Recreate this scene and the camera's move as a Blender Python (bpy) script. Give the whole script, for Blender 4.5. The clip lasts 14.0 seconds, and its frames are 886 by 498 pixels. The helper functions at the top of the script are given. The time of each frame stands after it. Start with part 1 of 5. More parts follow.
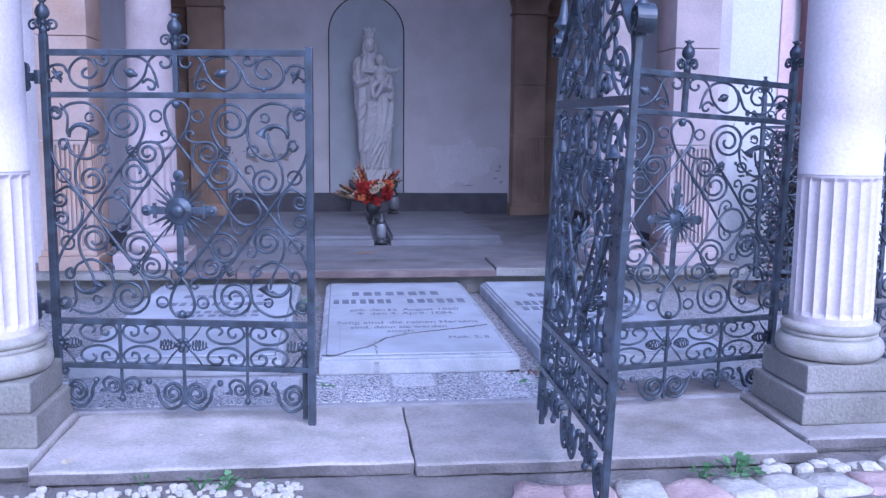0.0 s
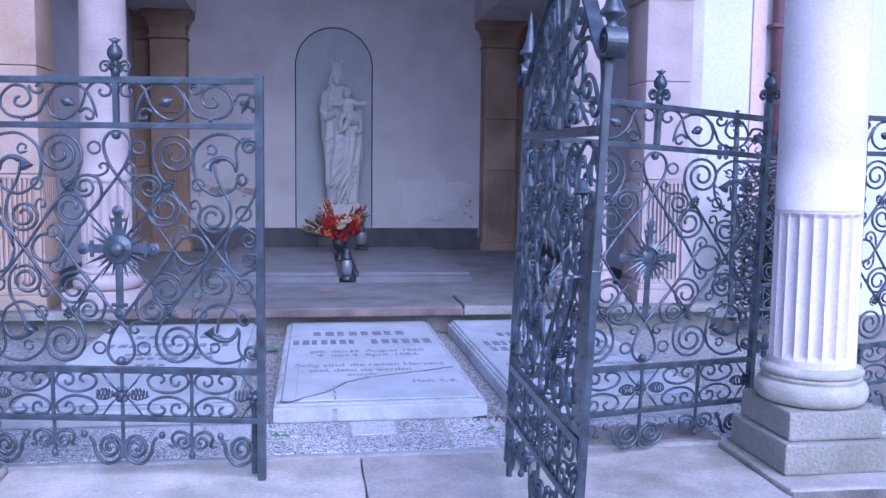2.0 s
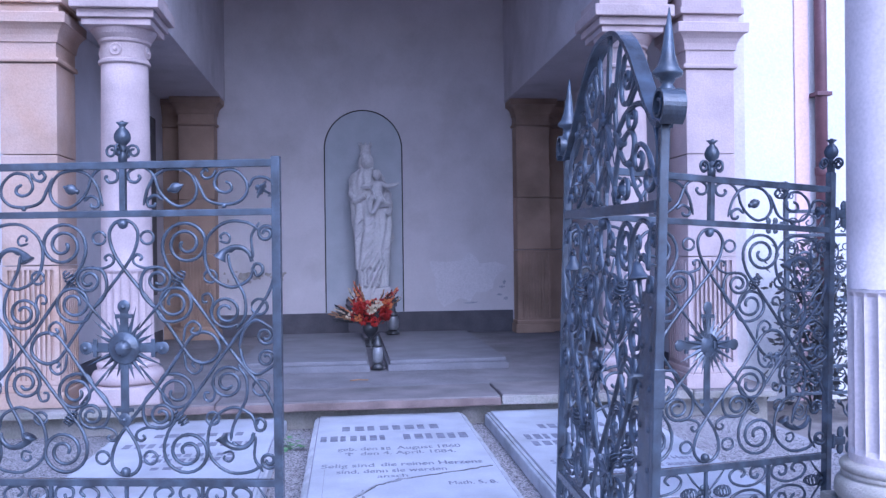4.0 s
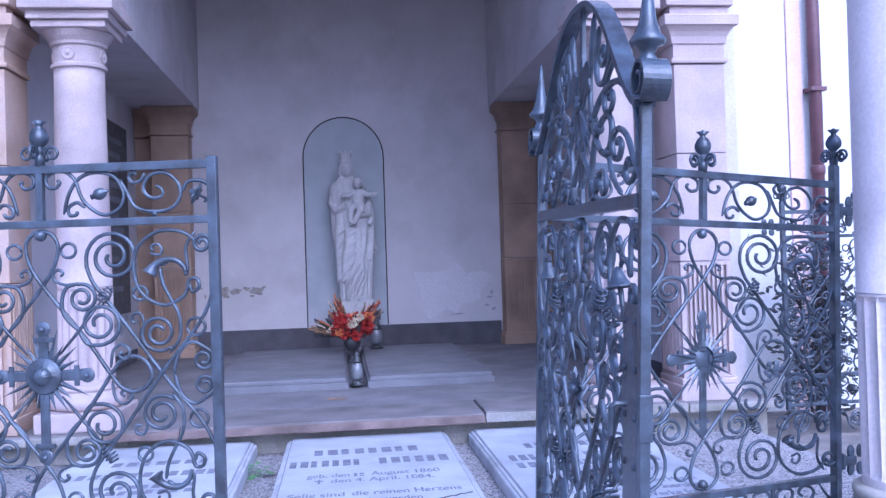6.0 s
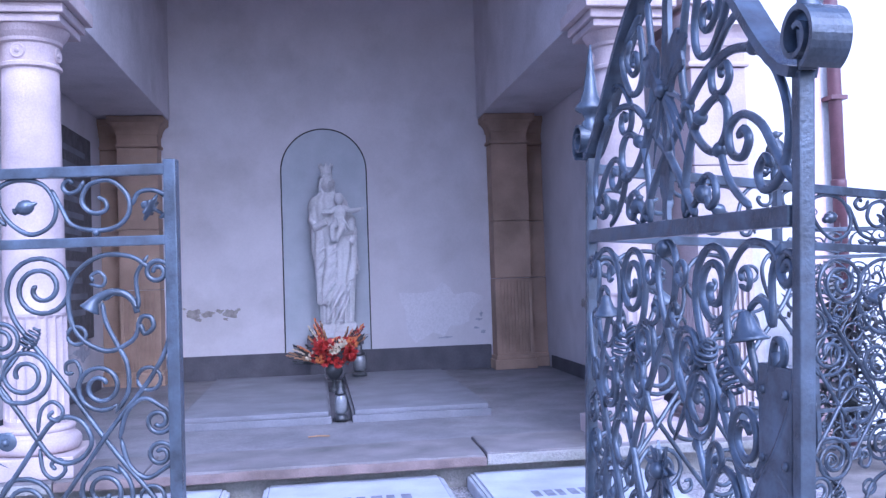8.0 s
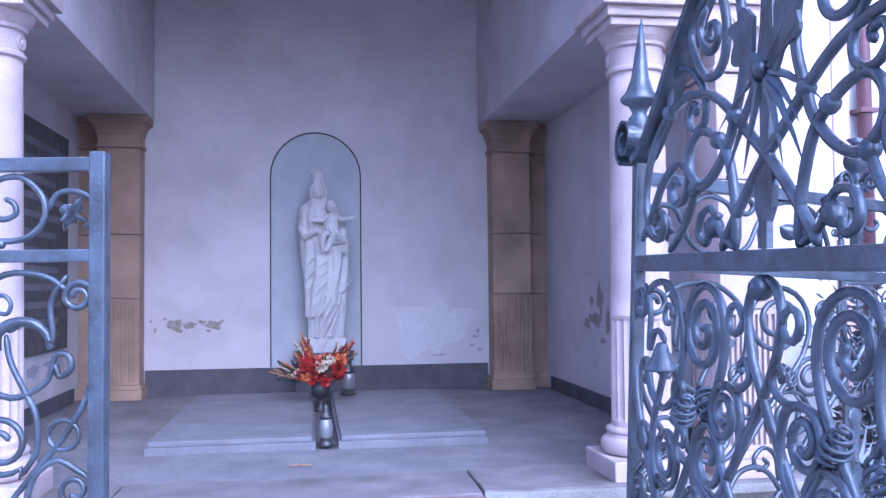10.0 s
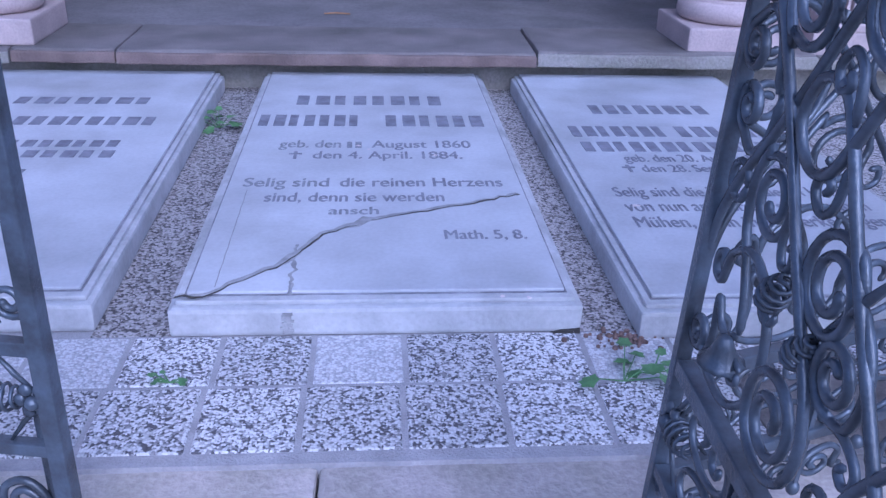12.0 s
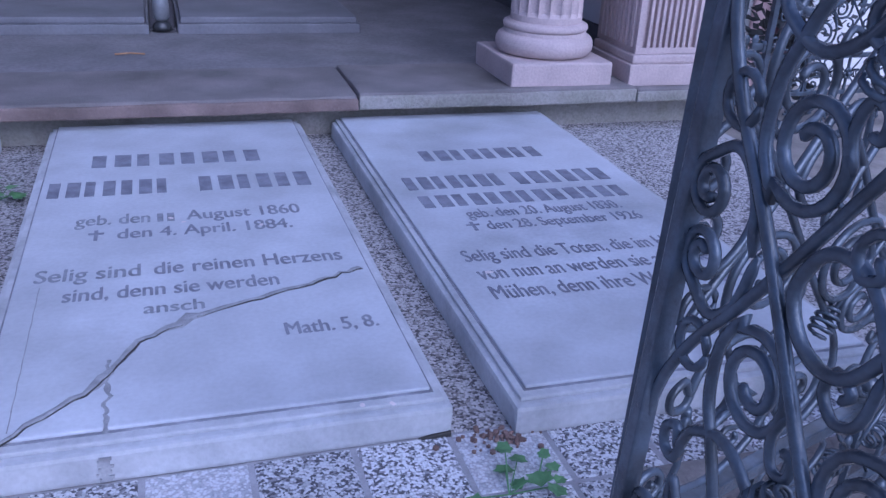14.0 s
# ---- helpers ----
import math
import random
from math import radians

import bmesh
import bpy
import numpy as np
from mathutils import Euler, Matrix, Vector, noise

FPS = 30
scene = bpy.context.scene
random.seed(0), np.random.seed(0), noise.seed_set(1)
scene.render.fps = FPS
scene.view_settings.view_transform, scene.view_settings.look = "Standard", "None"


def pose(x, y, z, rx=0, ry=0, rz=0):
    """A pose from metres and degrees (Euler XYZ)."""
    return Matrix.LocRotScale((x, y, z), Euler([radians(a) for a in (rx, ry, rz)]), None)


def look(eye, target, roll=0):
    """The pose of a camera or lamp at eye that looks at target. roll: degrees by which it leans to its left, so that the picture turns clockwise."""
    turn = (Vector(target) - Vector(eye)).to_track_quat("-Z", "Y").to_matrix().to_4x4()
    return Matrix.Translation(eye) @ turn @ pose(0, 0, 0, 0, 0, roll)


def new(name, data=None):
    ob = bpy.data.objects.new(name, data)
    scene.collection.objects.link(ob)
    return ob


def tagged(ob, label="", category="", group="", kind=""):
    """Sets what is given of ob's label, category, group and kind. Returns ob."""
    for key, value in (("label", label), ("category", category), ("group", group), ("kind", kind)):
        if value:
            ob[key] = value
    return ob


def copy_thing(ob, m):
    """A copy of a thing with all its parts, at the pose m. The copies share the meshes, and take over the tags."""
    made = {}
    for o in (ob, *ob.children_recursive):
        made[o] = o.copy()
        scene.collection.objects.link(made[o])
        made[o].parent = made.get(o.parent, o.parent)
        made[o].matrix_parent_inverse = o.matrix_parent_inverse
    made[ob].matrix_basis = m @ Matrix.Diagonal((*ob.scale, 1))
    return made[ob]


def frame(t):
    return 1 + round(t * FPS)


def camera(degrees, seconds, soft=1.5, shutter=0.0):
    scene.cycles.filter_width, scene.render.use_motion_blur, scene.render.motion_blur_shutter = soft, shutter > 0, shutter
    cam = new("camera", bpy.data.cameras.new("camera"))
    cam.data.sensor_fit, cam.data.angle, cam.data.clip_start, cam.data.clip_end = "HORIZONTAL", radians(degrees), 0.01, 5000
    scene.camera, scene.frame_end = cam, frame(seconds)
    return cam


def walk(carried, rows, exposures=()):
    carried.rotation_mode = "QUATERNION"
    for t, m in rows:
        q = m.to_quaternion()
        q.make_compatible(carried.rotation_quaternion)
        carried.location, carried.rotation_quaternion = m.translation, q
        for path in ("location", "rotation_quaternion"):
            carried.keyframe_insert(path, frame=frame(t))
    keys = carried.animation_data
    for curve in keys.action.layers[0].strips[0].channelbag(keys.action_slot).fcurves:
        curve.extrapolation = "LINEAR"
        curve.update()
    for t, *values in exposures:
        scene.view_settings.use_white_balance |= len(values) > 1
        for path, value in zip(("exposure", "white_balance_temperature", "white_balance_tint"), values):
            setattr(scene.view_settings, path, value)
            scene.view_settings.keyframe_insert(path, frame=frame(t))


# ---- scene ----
cam = camera(53.0, 14.0, 1.4)
PATH = [
    (0, (0.11, 0.482, 1.285), (0.338, 2.452, 1.03), 0.5),
    (0.5, (0.08, 0.493, 1.284), (0.335, 2.462, 1.042), 0.4),
    (1, (0.04, 0.486, 1.276), (0.323, 2.454, 1.057), 0.4),
    (1.5, (0.077, 0.577, 1.274), (0.375, 2.544, 1.072), 0.7),
    (2, (0.193, 0.719, 1.28), (0.481, 2.69, 1.102), 0.6),
    (2.5, (0.276, 0.785, 1.281), (0.516, 2.765, 1.132), -0.1),
    (3, (0.273, 0.834, 1.288), (0.472, 2.822, 1.185), -0.2),
    (3.5, (0.218, 0.954, 1.298), (0.425, 2.943, 1.275), -0.4),
    (6, (0.387, 1.417, 1.286), (0.617, 3.404, 1.31), -1.8),
    (6.5, (0.366, 1.582, 1.296), (0.594, 3.569, 1.313), -1.8),
    (7, (0.293, 1.747, 1.306), (0.598, 3.723, 1.334), -2.3),
    (9.5, (0.422, 2.452, 1.37), (0.666, 4.436, 1.452), -1.0),
    (10, (0.389, 2.56, 1.378), (0.686, 4.536, 1.460), -0.6),
    (10.5, (0.373, 2.694, 1.372), (0.691, 4.667, 1.29), 0.4),
    (11, (0.459, 2.947, 1.301), (0.734, 4.893, 0.93), 1.9),
    (11.5, (0.487, 3.052, 1.234), (0.676, 4.915, 0.532), 3.8),
    (12, (0.52, 3.113, 1.226), (0.679, 4.913, 0.369), 1.8),
    (12.5, (0.513, 3.18, 1.239), (0.667, 4.979, 0.381), 1.9),
    (13, (0.447, 3.293, 1.252), (0.736, 5.065, 0.372), 2.2),
    (13.5, (0.411, 3.346, 1.308), (0.866, 5.092, 0.445), 4.0),
    (14, (0.478, 3.484, 1.293), (1.052, 5.215, 0.472), 3.2),
]
walk(cam, [(t, look(eye, target, roll)) for t, eye, target, roll in PATH],
     [(t, stops, 4450, 26) for t, stops in ((0.0, 0.42), (3.0, 0.63), (6.5, 0.95), (9.5, 1.34), (10.5, 1.35), (11.2, 0.96), (12.0, 0.26), (14.0, 0.02))])

# ---- light ----
world = bpy.data.worlds.new("overcast")
scene.world = world
world.use_nodes = True
wn = world.node_tree
bgn = wn.nodes["Background"]
skyn = wn.nodes.new("ShaderNodeTexSky")
skyn.sky_type = "NISHITA"
skyn.sun_disc = False
skyn.sun_elevation = radians(42)
skyn.sun_rotation = radians(166)
skyn.air_density, skyn.dust_density, skyn.ozone_density = 1.0, 4.0, 1.0
wn.links.new(skyn.outputs[0], bgn.inputs[0])
bgn.inputs[1].default_value = 0.15
sun = new("sun", bpy.data.lights.new("sun", "SUN"))
sun.data.energy, sun.data.angle, sun.data.color = 1.3, radians(70), (1, 0.98, 0.95)
sun.matrix_world = look((4, -8, 11), (0.5, 4, 0))

# ---- materials ----
def material(name, base, rough=0.8, metal=0.0, scale=6.0, spread=0.25, fine=60.0, bump=0.2, depth=0.01, tint=None, stain=0.0, grain=0.72):
    """A surface with variation at two scales: broad clouds of tint over the base colour, and a fine grain with relief."""
    m = bpy.data.materials.new(name)
    m.use_nodes = True
    nt = m.node_tree
    N, L = nt.nodes, nt.links
    bs = N["Principled BSDF"]
    bs.inputs["Roughness"].default_value, bs.inputs["Metallic"].default_value = rough, metal
    co = N.new("ShaderNodeTexCoord")
    def noisy(sc, det):
        n = N.new("ShaderNodeTexNoise")
        n.inputs["Scale"].default_value, n.inputs["Detail"].default_value = sc, det
        L.new(co.outputs["Object"], n.inputs["Vector"])
        return n
    big, small = noisy(scale, 5), noisy(fine, 3)
    tint = tint or tuple(c * (1 - spread) for c in base)
    ramp = N.new("ShaderNodeValToRGB")
    ramp.color_ramp.elements[0].position, ramp.color_ramp.elements[1].position = 0.35, 0.7
    ramp.color_ramp.elements[0].color, ramp.color_ramp.elements[1].color = (*tint, 1), (*base, 1)
    L.new(big.outputs[0], ramp.inputs[0])
    mix = N.new("ShaderNodeMixRGB")
    mix.blend_type = "MULTIPLY"
    mix.inputs[0].default_value = 0.5
    fr = N.new("ShaderNodeValToRGB")
    fr.color_ramp.elements[0].position, fr.color_ramp.elements[1].position = 0.25, 0.65
    fr.color_ramp.elements[0].color, fr.color_ramp.elements[1].color = (grain, grain, grain, 1), (1, 1, 1, 1)
    L.new(small.outputs[0], fr.inputs[0])
    L.new(ramp.outputs[0], mix.inputs[1])
    L.new(fr.outputs[0], mix.inputs[2])
    out = mix.outputs[0]
    if stain:
        st = noisy(1.7, 8)
        sr = N.new("ShaderNodeValToRGB")
        sr.color_ramp.elements[0].position, sr.color_ramp.elements[1].position = 0.52, 0.68
        sr.color_ramp.elements[0].color, sr.color_ramp.elements[1].color = (1, 1, 1, 1), (1 - stain, 1 - stain, 1 - stain * 1.1, 1)
        L.new(st.outputs[0], sr.inputs[0])
        m2 = N.new("ShaderNodeMixRGB")
        m2.blend_type, m2.inputs[0].default_value = "MULTIPLY", 1.0
        L.new(out, m2.inputs[1])
        L.new(sr.outputs[0], m2.inputs[2])
        out = m2.outputs[0]
    L.new(out, bs.inputs["Base Color"])
    bp = N.new("ShaderNodeBump")
    bp.inputs["Strength"].default_value, bp.inputs["Distance"].default_value = bump, depth
    L.new(small.outputs[0], bp.inputs["Height"])
    L.new(bp.outputs[0], bs.inputs["Normal"])
    return m


SANDSTONE = material("sandstone", (0.455, 0.32, 0.225), 0.85, scale=3, spread=0.3, fine=90, bump=0.3, stain=0.2)
TANSTONE = material("tan_pink_sandstone", (0.53, 0.415, 0.355), 0.85, scale=2.4, spread=0.35, fine=85, bump=0.3, stain=0.2, tint=(0.50, 0.345, 0.25))
PINKSTONE = material("pink_sandstone", (0.56, 0.46, 0.445), 0.85, scale=4, spread=0.2, fine=80, bump=0.25, stain=0.15)
PALESTONE = material("pale_column_paint", (0.77, 0.685, 0.68), 0.8, scale=3, spread=0.12, fine=70, bump=0.2, stain=0.12)
TORUS = material("mossy_limewash", (0.52, 0.48, 0.445), 0.9, scale=9, spread=0.5, fine=90, bump=0.4, stain=0.35, tint=(0.37, 0.355, 0.30))
GREYSTONE = material("weathered_stone", (0.36, 0.335, 0.315), 0.9, scale=7, spread=0.5, fine=70, bump=0.7, stain=0.35, grain=0.5, tint=(0.29, 0.28, 0.245))
KERBDARK = material("darker_kerb_sandstone", (0.48, 0.435, 0.425), 0.9, scale=5.5, fine=75, bump=0.7, depth=0.008, stain=0.40, tint=(0.35, 0.325, 0.295), grain=0.5)
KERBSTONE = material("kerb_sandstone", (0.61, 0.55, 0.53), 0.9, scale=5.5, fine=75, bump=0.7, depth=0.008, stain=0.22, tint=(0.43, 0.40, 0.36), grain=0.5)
PLASTER = material("white_plaster", (0.632, 0.592, 0.603), 0.9, scale=2.2, spread=0.12, fine=45, bump=0.2, depth=0.006, stain=0.12, grain=0.9)
FRESH = material("repaired_plaster", (0.69, 0.655, 0.672), 0.9, scale=3, spread=0.06, fine=45, bump=0.2, depth=0.006)
NICHE = material("niche_paint", (0.475, 0.495, 0.525), 0.85, scale=4, spread=0.12, fine=50, bump=0.15, depth=0.005, stain=0.06, grain=0.92)
DADO = material("grey_dado", (0.118, 0.113, 0.127), 0.85, scale=4, spread=0.3, fine=60, bump=0.25)
BEAM = material("beam_plaster", (0.65, 0.605, 0.62), 0.9, scale=2.0, spread=0.18, fine=40, bump=0.2, stain=0.15)
LIMEWASH = material("exterior_limewash", (0.69, 0.685, 0.685), 0.9, scale=1.5, spread=0.08, fine=50, bump=0.2)
ROSEWASH = material("pink_limewash", (0.73, 0.54, 0.54), 0.9, scale=1.5, spread=0.1, fine=50, bump=0.2)
PIPE = material("downpipe_paint", (0.135, 0.062, 0.075), 0.5, scale=8, spread=0.3)
MARBLE = material("grey_marble", (0.60, 0.62, 0.67), 0.5, scale=3.2, spread=0.26, fine=70, bump=0.12, depth=0.004, stain=0.22, grain=0.80)
MARBLE_EDGE = material("marble_edge", (0.58, 0.59, 0.62), 0.7, scale=6, spread=0.3, fine=60, bump=0.25, stain=0.25)
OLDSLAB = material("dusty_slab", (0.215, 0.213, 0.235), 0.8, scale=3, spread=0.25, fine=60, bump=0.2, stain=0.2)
EDGESTONE = material("step_sandstone", (0.25, 0.226, 0.222), 0.9, scale=3.5, spread=0.35, fine=110, bump=0.5, stain=0.3)
REDSTONE = material("red_sandstone", (0.26, 0.195, 0.175), 0.9, scale=6, spread=0.4, fine=100, bump=0.5, stain=0.2)
NAMEBAR = material("worn_name_letters", (0.15, 0.15, 0.185), 0.75, scale=16, spread=0.6, fine=120, tint=(0.26, 0.265, 0.32))
GROOVE = material("moulding_shadow_line", (0.37, 0.37, 0.42), 0.95, scale=14, spread=0.5, fine=120)
KERBFACE = material("dirty_shaded_kerb", (0.27, 0.245, 0.235), 0.95, scale=6, spread=0.5, fine=80, bump=0.7, stain=0.35, grain=0.5)
INK = material("lead_letters", (0.19, 0.19, 0.235), 0.75, scale=22, spread=0.6, fine=150, tint=(0.29, 0.295, 0.35))
FADED = material("faded_letters", (0.34, 0.35, 0.40), 0.8, scale=30, spread=0.4, fine=150)
CRACKFILL = material("crack_mortar", (0.42, 0.42, 0.44), 0.95, scale=20, spread=0.4, fine=120, bump=0.5)
DARKJOINT = material("dark_joint", (0.06, 0.055, 0.05), 0.95)
IRON = material("wrought_iron", (0.105, 0.13, 0.17), 0.26, metal=0.25, scale=14, spread=0.45, fine=160, bump=0.35, depth=0.003, tint=(0.05, 0.058, 0.07))
STATUE = material("white_marble", (0.62, 0.605, 0.605), 0.6, scale=5, spread=0.12, fine=40, bump=0.1, depth=0.004, stain=0.1)
PLAQUE = material("dark_relief", (0.13, 0.12, 0.12), 0.8, scale=9, spread=0.4, fine=30, bump=0.6, depth=0.02)
PEEL = material("bare_plaster", (0.41, 0.37, 0.33), 0.95, scale=20, spread=0.35, fine=90, bump=0.6)
BLISTER = material("blistered_paint", (0.50, 0.50, 0.55), 0.95, scale=20, spread=0.35, fine=90, bump=0.8)
MORTAR = material("cement_joint", (0.42, 0.41, 0.43), 0.95, scale=12, spread=0.25, fine=160, bump=0.5)
EARTH = material("gravel_ground", (0.30, 0.27, 0.25), 0.95, scale=7, spread=0.35, fine=70, bump=0.8, depth=0.02)
COBBLE = material("cobble_stone", (0.76, 0.71, 0.62), 0.9, scale=12, spread=0.35, fine=55, bump=0.9, depth=0.012, stain=0.2, grain=0.55)
BRICK = material("pink_paver", (0.68, 0.50, 0.46), 0.9, scale=9, spread=0.3, fine=60, bump=0.8, grain=0.55)
LEAF = material("green_leaf", (0.15, 0.31, 0.12), 0.6, scale=20, spread=0.4, fine=80)
DARKLEAF = material("dark_shrub", (0.034, 0.036, 0.038), 0.6, scale=10, spread=0.4)
PETAL = material("red_petal", (0.47, 0.03, 0.022), 0.6, scale=30, spread=0.4)
ORANGE = material("orange_petal", (0.72, 0.24, 0.07), 0.6, scale=30, spread=0.3)
DRIED = material("dried_spray", (0.42, 0.24, 0.12), 0.7, scale=30, spread=0.4)
CREAM = material("cream_petal", (0.72, 0.62, 0.45), 0.6, scale=30, spread=0.3)
BLACKGLASS = material("dark_glass", (0.05, 0.052, 0.055), 0.3, scale=20)
TIN = material("grey_metal", (0.30, 0.31, 0.33), 0.35, metal=0.3, scale=20)


def aggregate(name, light, dark, joint, cells):
    m = bpy.data.materials.new(name)
    m.use_nodes = True
    nt = m.node_tree
    N, L = nt.nodes, nt.links
    bs = N["Principled BSDF"]
    bs.inputs["Roughness"].default_value = 0.8
    geo, oi = N.new("ShaderNodeNewGeometry"), N.new("ShaderNodeObjectInfo")
    v = N.new("ShaderNodeTexVoronoi")
    v.inputs["Scale"].default_value = cells
    L.new(geo.outputs["Position"], v.inputs["Vector"])
    ramp = N.new("ShaderNodeValToRGB")
    ramp.color_ramp.interpolation = "CONSTANT"
    els = ramp.color_ramp.elements
    els[0].color, els[0].position = (*dark, 1), 0.0
    els[1].color, els[1].position = (*light, 1), 0.54
    e = els.new(0.21)
    e.color = (*joint, 1)
    e = els.new(0.40)
    e.color = tuple(0.72 * c for c in light) + (1,)
    sep = N.new("ShaderNodeSeparateColor")
    L.new(v.outputs["Color"], sep.inputs[0])
    L.new(sep.outputs[0], ramp.inputs[0])
    d = N.new("ShaderNodeValToRGB")
    d.color_ramp.elements[0].position, d.color_ramp.elements[1].position = 0.45, 0.8
    d.color_ramp.elements[0].color, d.color_ramp.elements[1].color = (1, 1, 1, 1), (0.5, 0.48, 0.48, 1)
    L.new(v.outputs["Distance"], d.inputs[0])
    mx = N.new("ShaderNodeMixRGB")
    mx.blend_type, mx.inputs[0].default_value = "MULTIPLY", 0.55
    L.new(ramp.outputs[0], mx.inputs[1])
    L.new(d.outputs[0], mx.inputs[2])
    hs = N.new("ShaderNodeHueSaturation")
    mr = N.new("ShaderNodeMapRange")
    mr.inputs["To Min"].default_value, mr.inputs["To Max"].default_value = 0.82, 1.12
    L.new(oi.outputs["Random"], mr.inputs[0])
    L.new(mr.outputs[0], hs.inputs["Value"])
    L.new(mx.outputs[0], hs.inputs["Color"])
    L.new(hs.outputs[0], bs.inputs["Base Color"])
    bp = N.new("ShaderNodeBump")
    bp.invert = True
    bp.inputs["Strength"].default_value, bp.inputs["Distance"].default_value = 0.4, 0.004
    L.new(v.outputs["Distance"], bp.inputs["Height"])
    L.new(bp.outputs[0], bs.inputs["Normal"])
    return m


PEBBLE = aggregate("exposed_aggregate", (0.66, 0.66, 0.685), (0.10, 0.097, 0.11), (0.27, 0.265, 0.285), 150)
PEBBLE_WORN = aggregate("worn_aggregate", (0.60, 0.60, 0.63), (0.40, 0.40, 0.43), (0.50, 0.49, 0.51), 140)


PEBBLE_GUTTER = aggregate("gutter_aggregate", (0.47, 0.45, 0.45), (0.085, 0.08, 0.085), (0.22, 0.205, 0.20), 125)
SCREED = material("worn_screed", (0.255, 0.242, 0.252), 0.85, scale=2.6, spread=0.32, fine=58, bump=0.6, depth=0.008, stain=0.2, grain=0.5)


# ---- building helpers ----
def link(name, bm, mat, parent=None, label="", smooth=False):
    bmesh.ops.recalc_face_normals(bm, faces=bm.faces)
    me = bpy.data.meshes.new(name)
    bm.to_mesh(me)
    bm.free()
    if smooth:
        me.shade_smooth()
    me.materials.append(mat)
    ob = new(name, me)
    if parent is not None:
        ob.parent = parent
    if label:
        ob["label"] = label
    return ob


def part(name, bm, mat, parent, label="", smooth=False):
    return link(name, bm, mat, parent, label, smooth)


def thing(name, label, category, m=None, group="", kind=""):
    ob = new(name)
    if m is not None:
        ob.matrix_world = m
    return tagged(ob, label, category, group, kind)


def box(x0, x1, y0, y1, z0, z1, bevel=0.0, bm=None, segments=2):
    bm = bm or bmesh.new()
    vs = [bm.verts.new((x, y, z)) for x in (x0, x1) for y in (y0, y1) for z in (z0, z1)]
    fs = [bm.faces.new([vs[i] for i in q]) for q in ((0, 1, 3, 2), (4, 6, 7, 5), (0, 4, 5, 1), (2, 3, 7, 6), (0, 2, 6, 4), (1, 5, 7, 3))]
    if bevel:
        es = {e for f in fs for e in f.edges}
        bmesh.ops.bevel(bm, geom=list(es), offset=bevel, segments=segments, affect="EDGES", profile=0.6)
    return bm


def rough_box(x0, x1, y0, y1, z0, z1, step=0.08, amp=0.006, bevel=0.01, seed=0):
    """A worked stone: bevelled block, cut fine, its faces slightly uneven."""
    bm = box(x0, x1, y0, y1, z0, z1)
    for axis, a, b in ((0, x0, x1), (1, y0, y1)):
        n = max(1, min(40, int((b - a) / step)))
        for i in range(1, n):
            co, no = [0, 0, 0], [0, 0, 0]
            co[axis], no[axis] = a + (b - a) * i / n, 1
            bmesh.ops.bisect_plane(bm, geom=bm.verts[:] + bm.edges[:] + bm.faces[:], plane_co=co, plane_no=no)
    sharp = [e for e in bm.edges if len(e.link_faces) == 2 and e.calc_face_angle(0) > 1]
    if bevel:
        bmesh.ops.bevel(bm, geom=sharp, offset=bevel, segments=2, affect="EDGES", profile=0.6)
    for v in bm.verts:
        p = v.co * 5 + Vector((seed * 7.3, seed, 0))
        v.co += Vector((noise.noise(p), noise.noise(p + Vector((9, 0, 0))), 0.6 * noise.noise(p + Vector((0, 9, 0))))) * amp
    return bm


def lathe(profile, n=48, bm=None, flutes=0, lo=0, hi=0, deep=0.02, cx=0, cy=0):
    """Profile of (radius, z), turned about z. Between lo and hi the wall is hollowed into flutes."""
    bm = bm or bmesh.new()
    rings = []
    for r, z in profile:
        ring = []
        for i in range(n):
            a = 2 * math.pi * i / n
            rr = r
            if flutes and lo <= z <= hi:
                rr -= deep * max(0.0, math.sin((a * flutes / 2) % math.pi)) ** 0.7
            ring.append(bm.verts.new((cx + rr * math.cos(a), cy + rr * math.sin(a), z)))
        rings.append(ring)
    for a, b in zip(rings, rings[1:]):
        for i in range(n):
            bm.faces.new((a[i], a[(i + 1) % n], b[(i + 1) % n], b[i]))
    bm.faces.new(rings[0][::-1])
    bm.faces.new(rings[-1])
    return bm


def tube(points, r, n=6, bm=None, taper=None, flat=1.0):
    """A bar of round section swept along points."""
    bm = bm or bmesh.new()
    ps = [Vector(p) for p in points]
    rings, side = [], None
    for i, p in enumerate(ps):
        t = (ps[min(i + 1, len(ps) - 1)] - ps[max(i - 1, 0)])
        t = t.normalized() if t.length > 1e-9 else Vector((0, 0, 1))
        if side is None:
            side = t.orthogonal().normalized()
        side = (side - t * side.dot(t))
        side = side.normalized() if side.length > 1e-6 else t.orthogonal().normalized()
        up = t.cross(side)
        rr = r * (taper(i / (len(ps) - 1)) if taper else 1)
        rings.append([bm.verts.new(p + rr * (math.cos(2 * math.pi * k / n) * side + flat * math.sin(2 * math.pi * k / n) * up)) for k in range(n)])
    for a, b in zip(rings, rings[1:]):
        for k in range(n):
            bm.faces.new((a[k], a[(k + 1) % n], b[(k + 1) % n], b[k]))
    bm.faces.new(rings[0][::-1])
    bm.faces.new(rings[-1])
    return bm


def ball(c, r, bm=None, seg=10, rings=6, squash=(1, 1, 1)):
    bm = bm or bmesh.new()
    bmesh.ops.create_uvsphere(bm, u_segments=seg, v_segments=rings, radius=1, matrix=Matrix.Translation(c) @ Matrix.Diagonal((r * squash[0], r * squash[1], r * squash[2], 1)))
    return bm


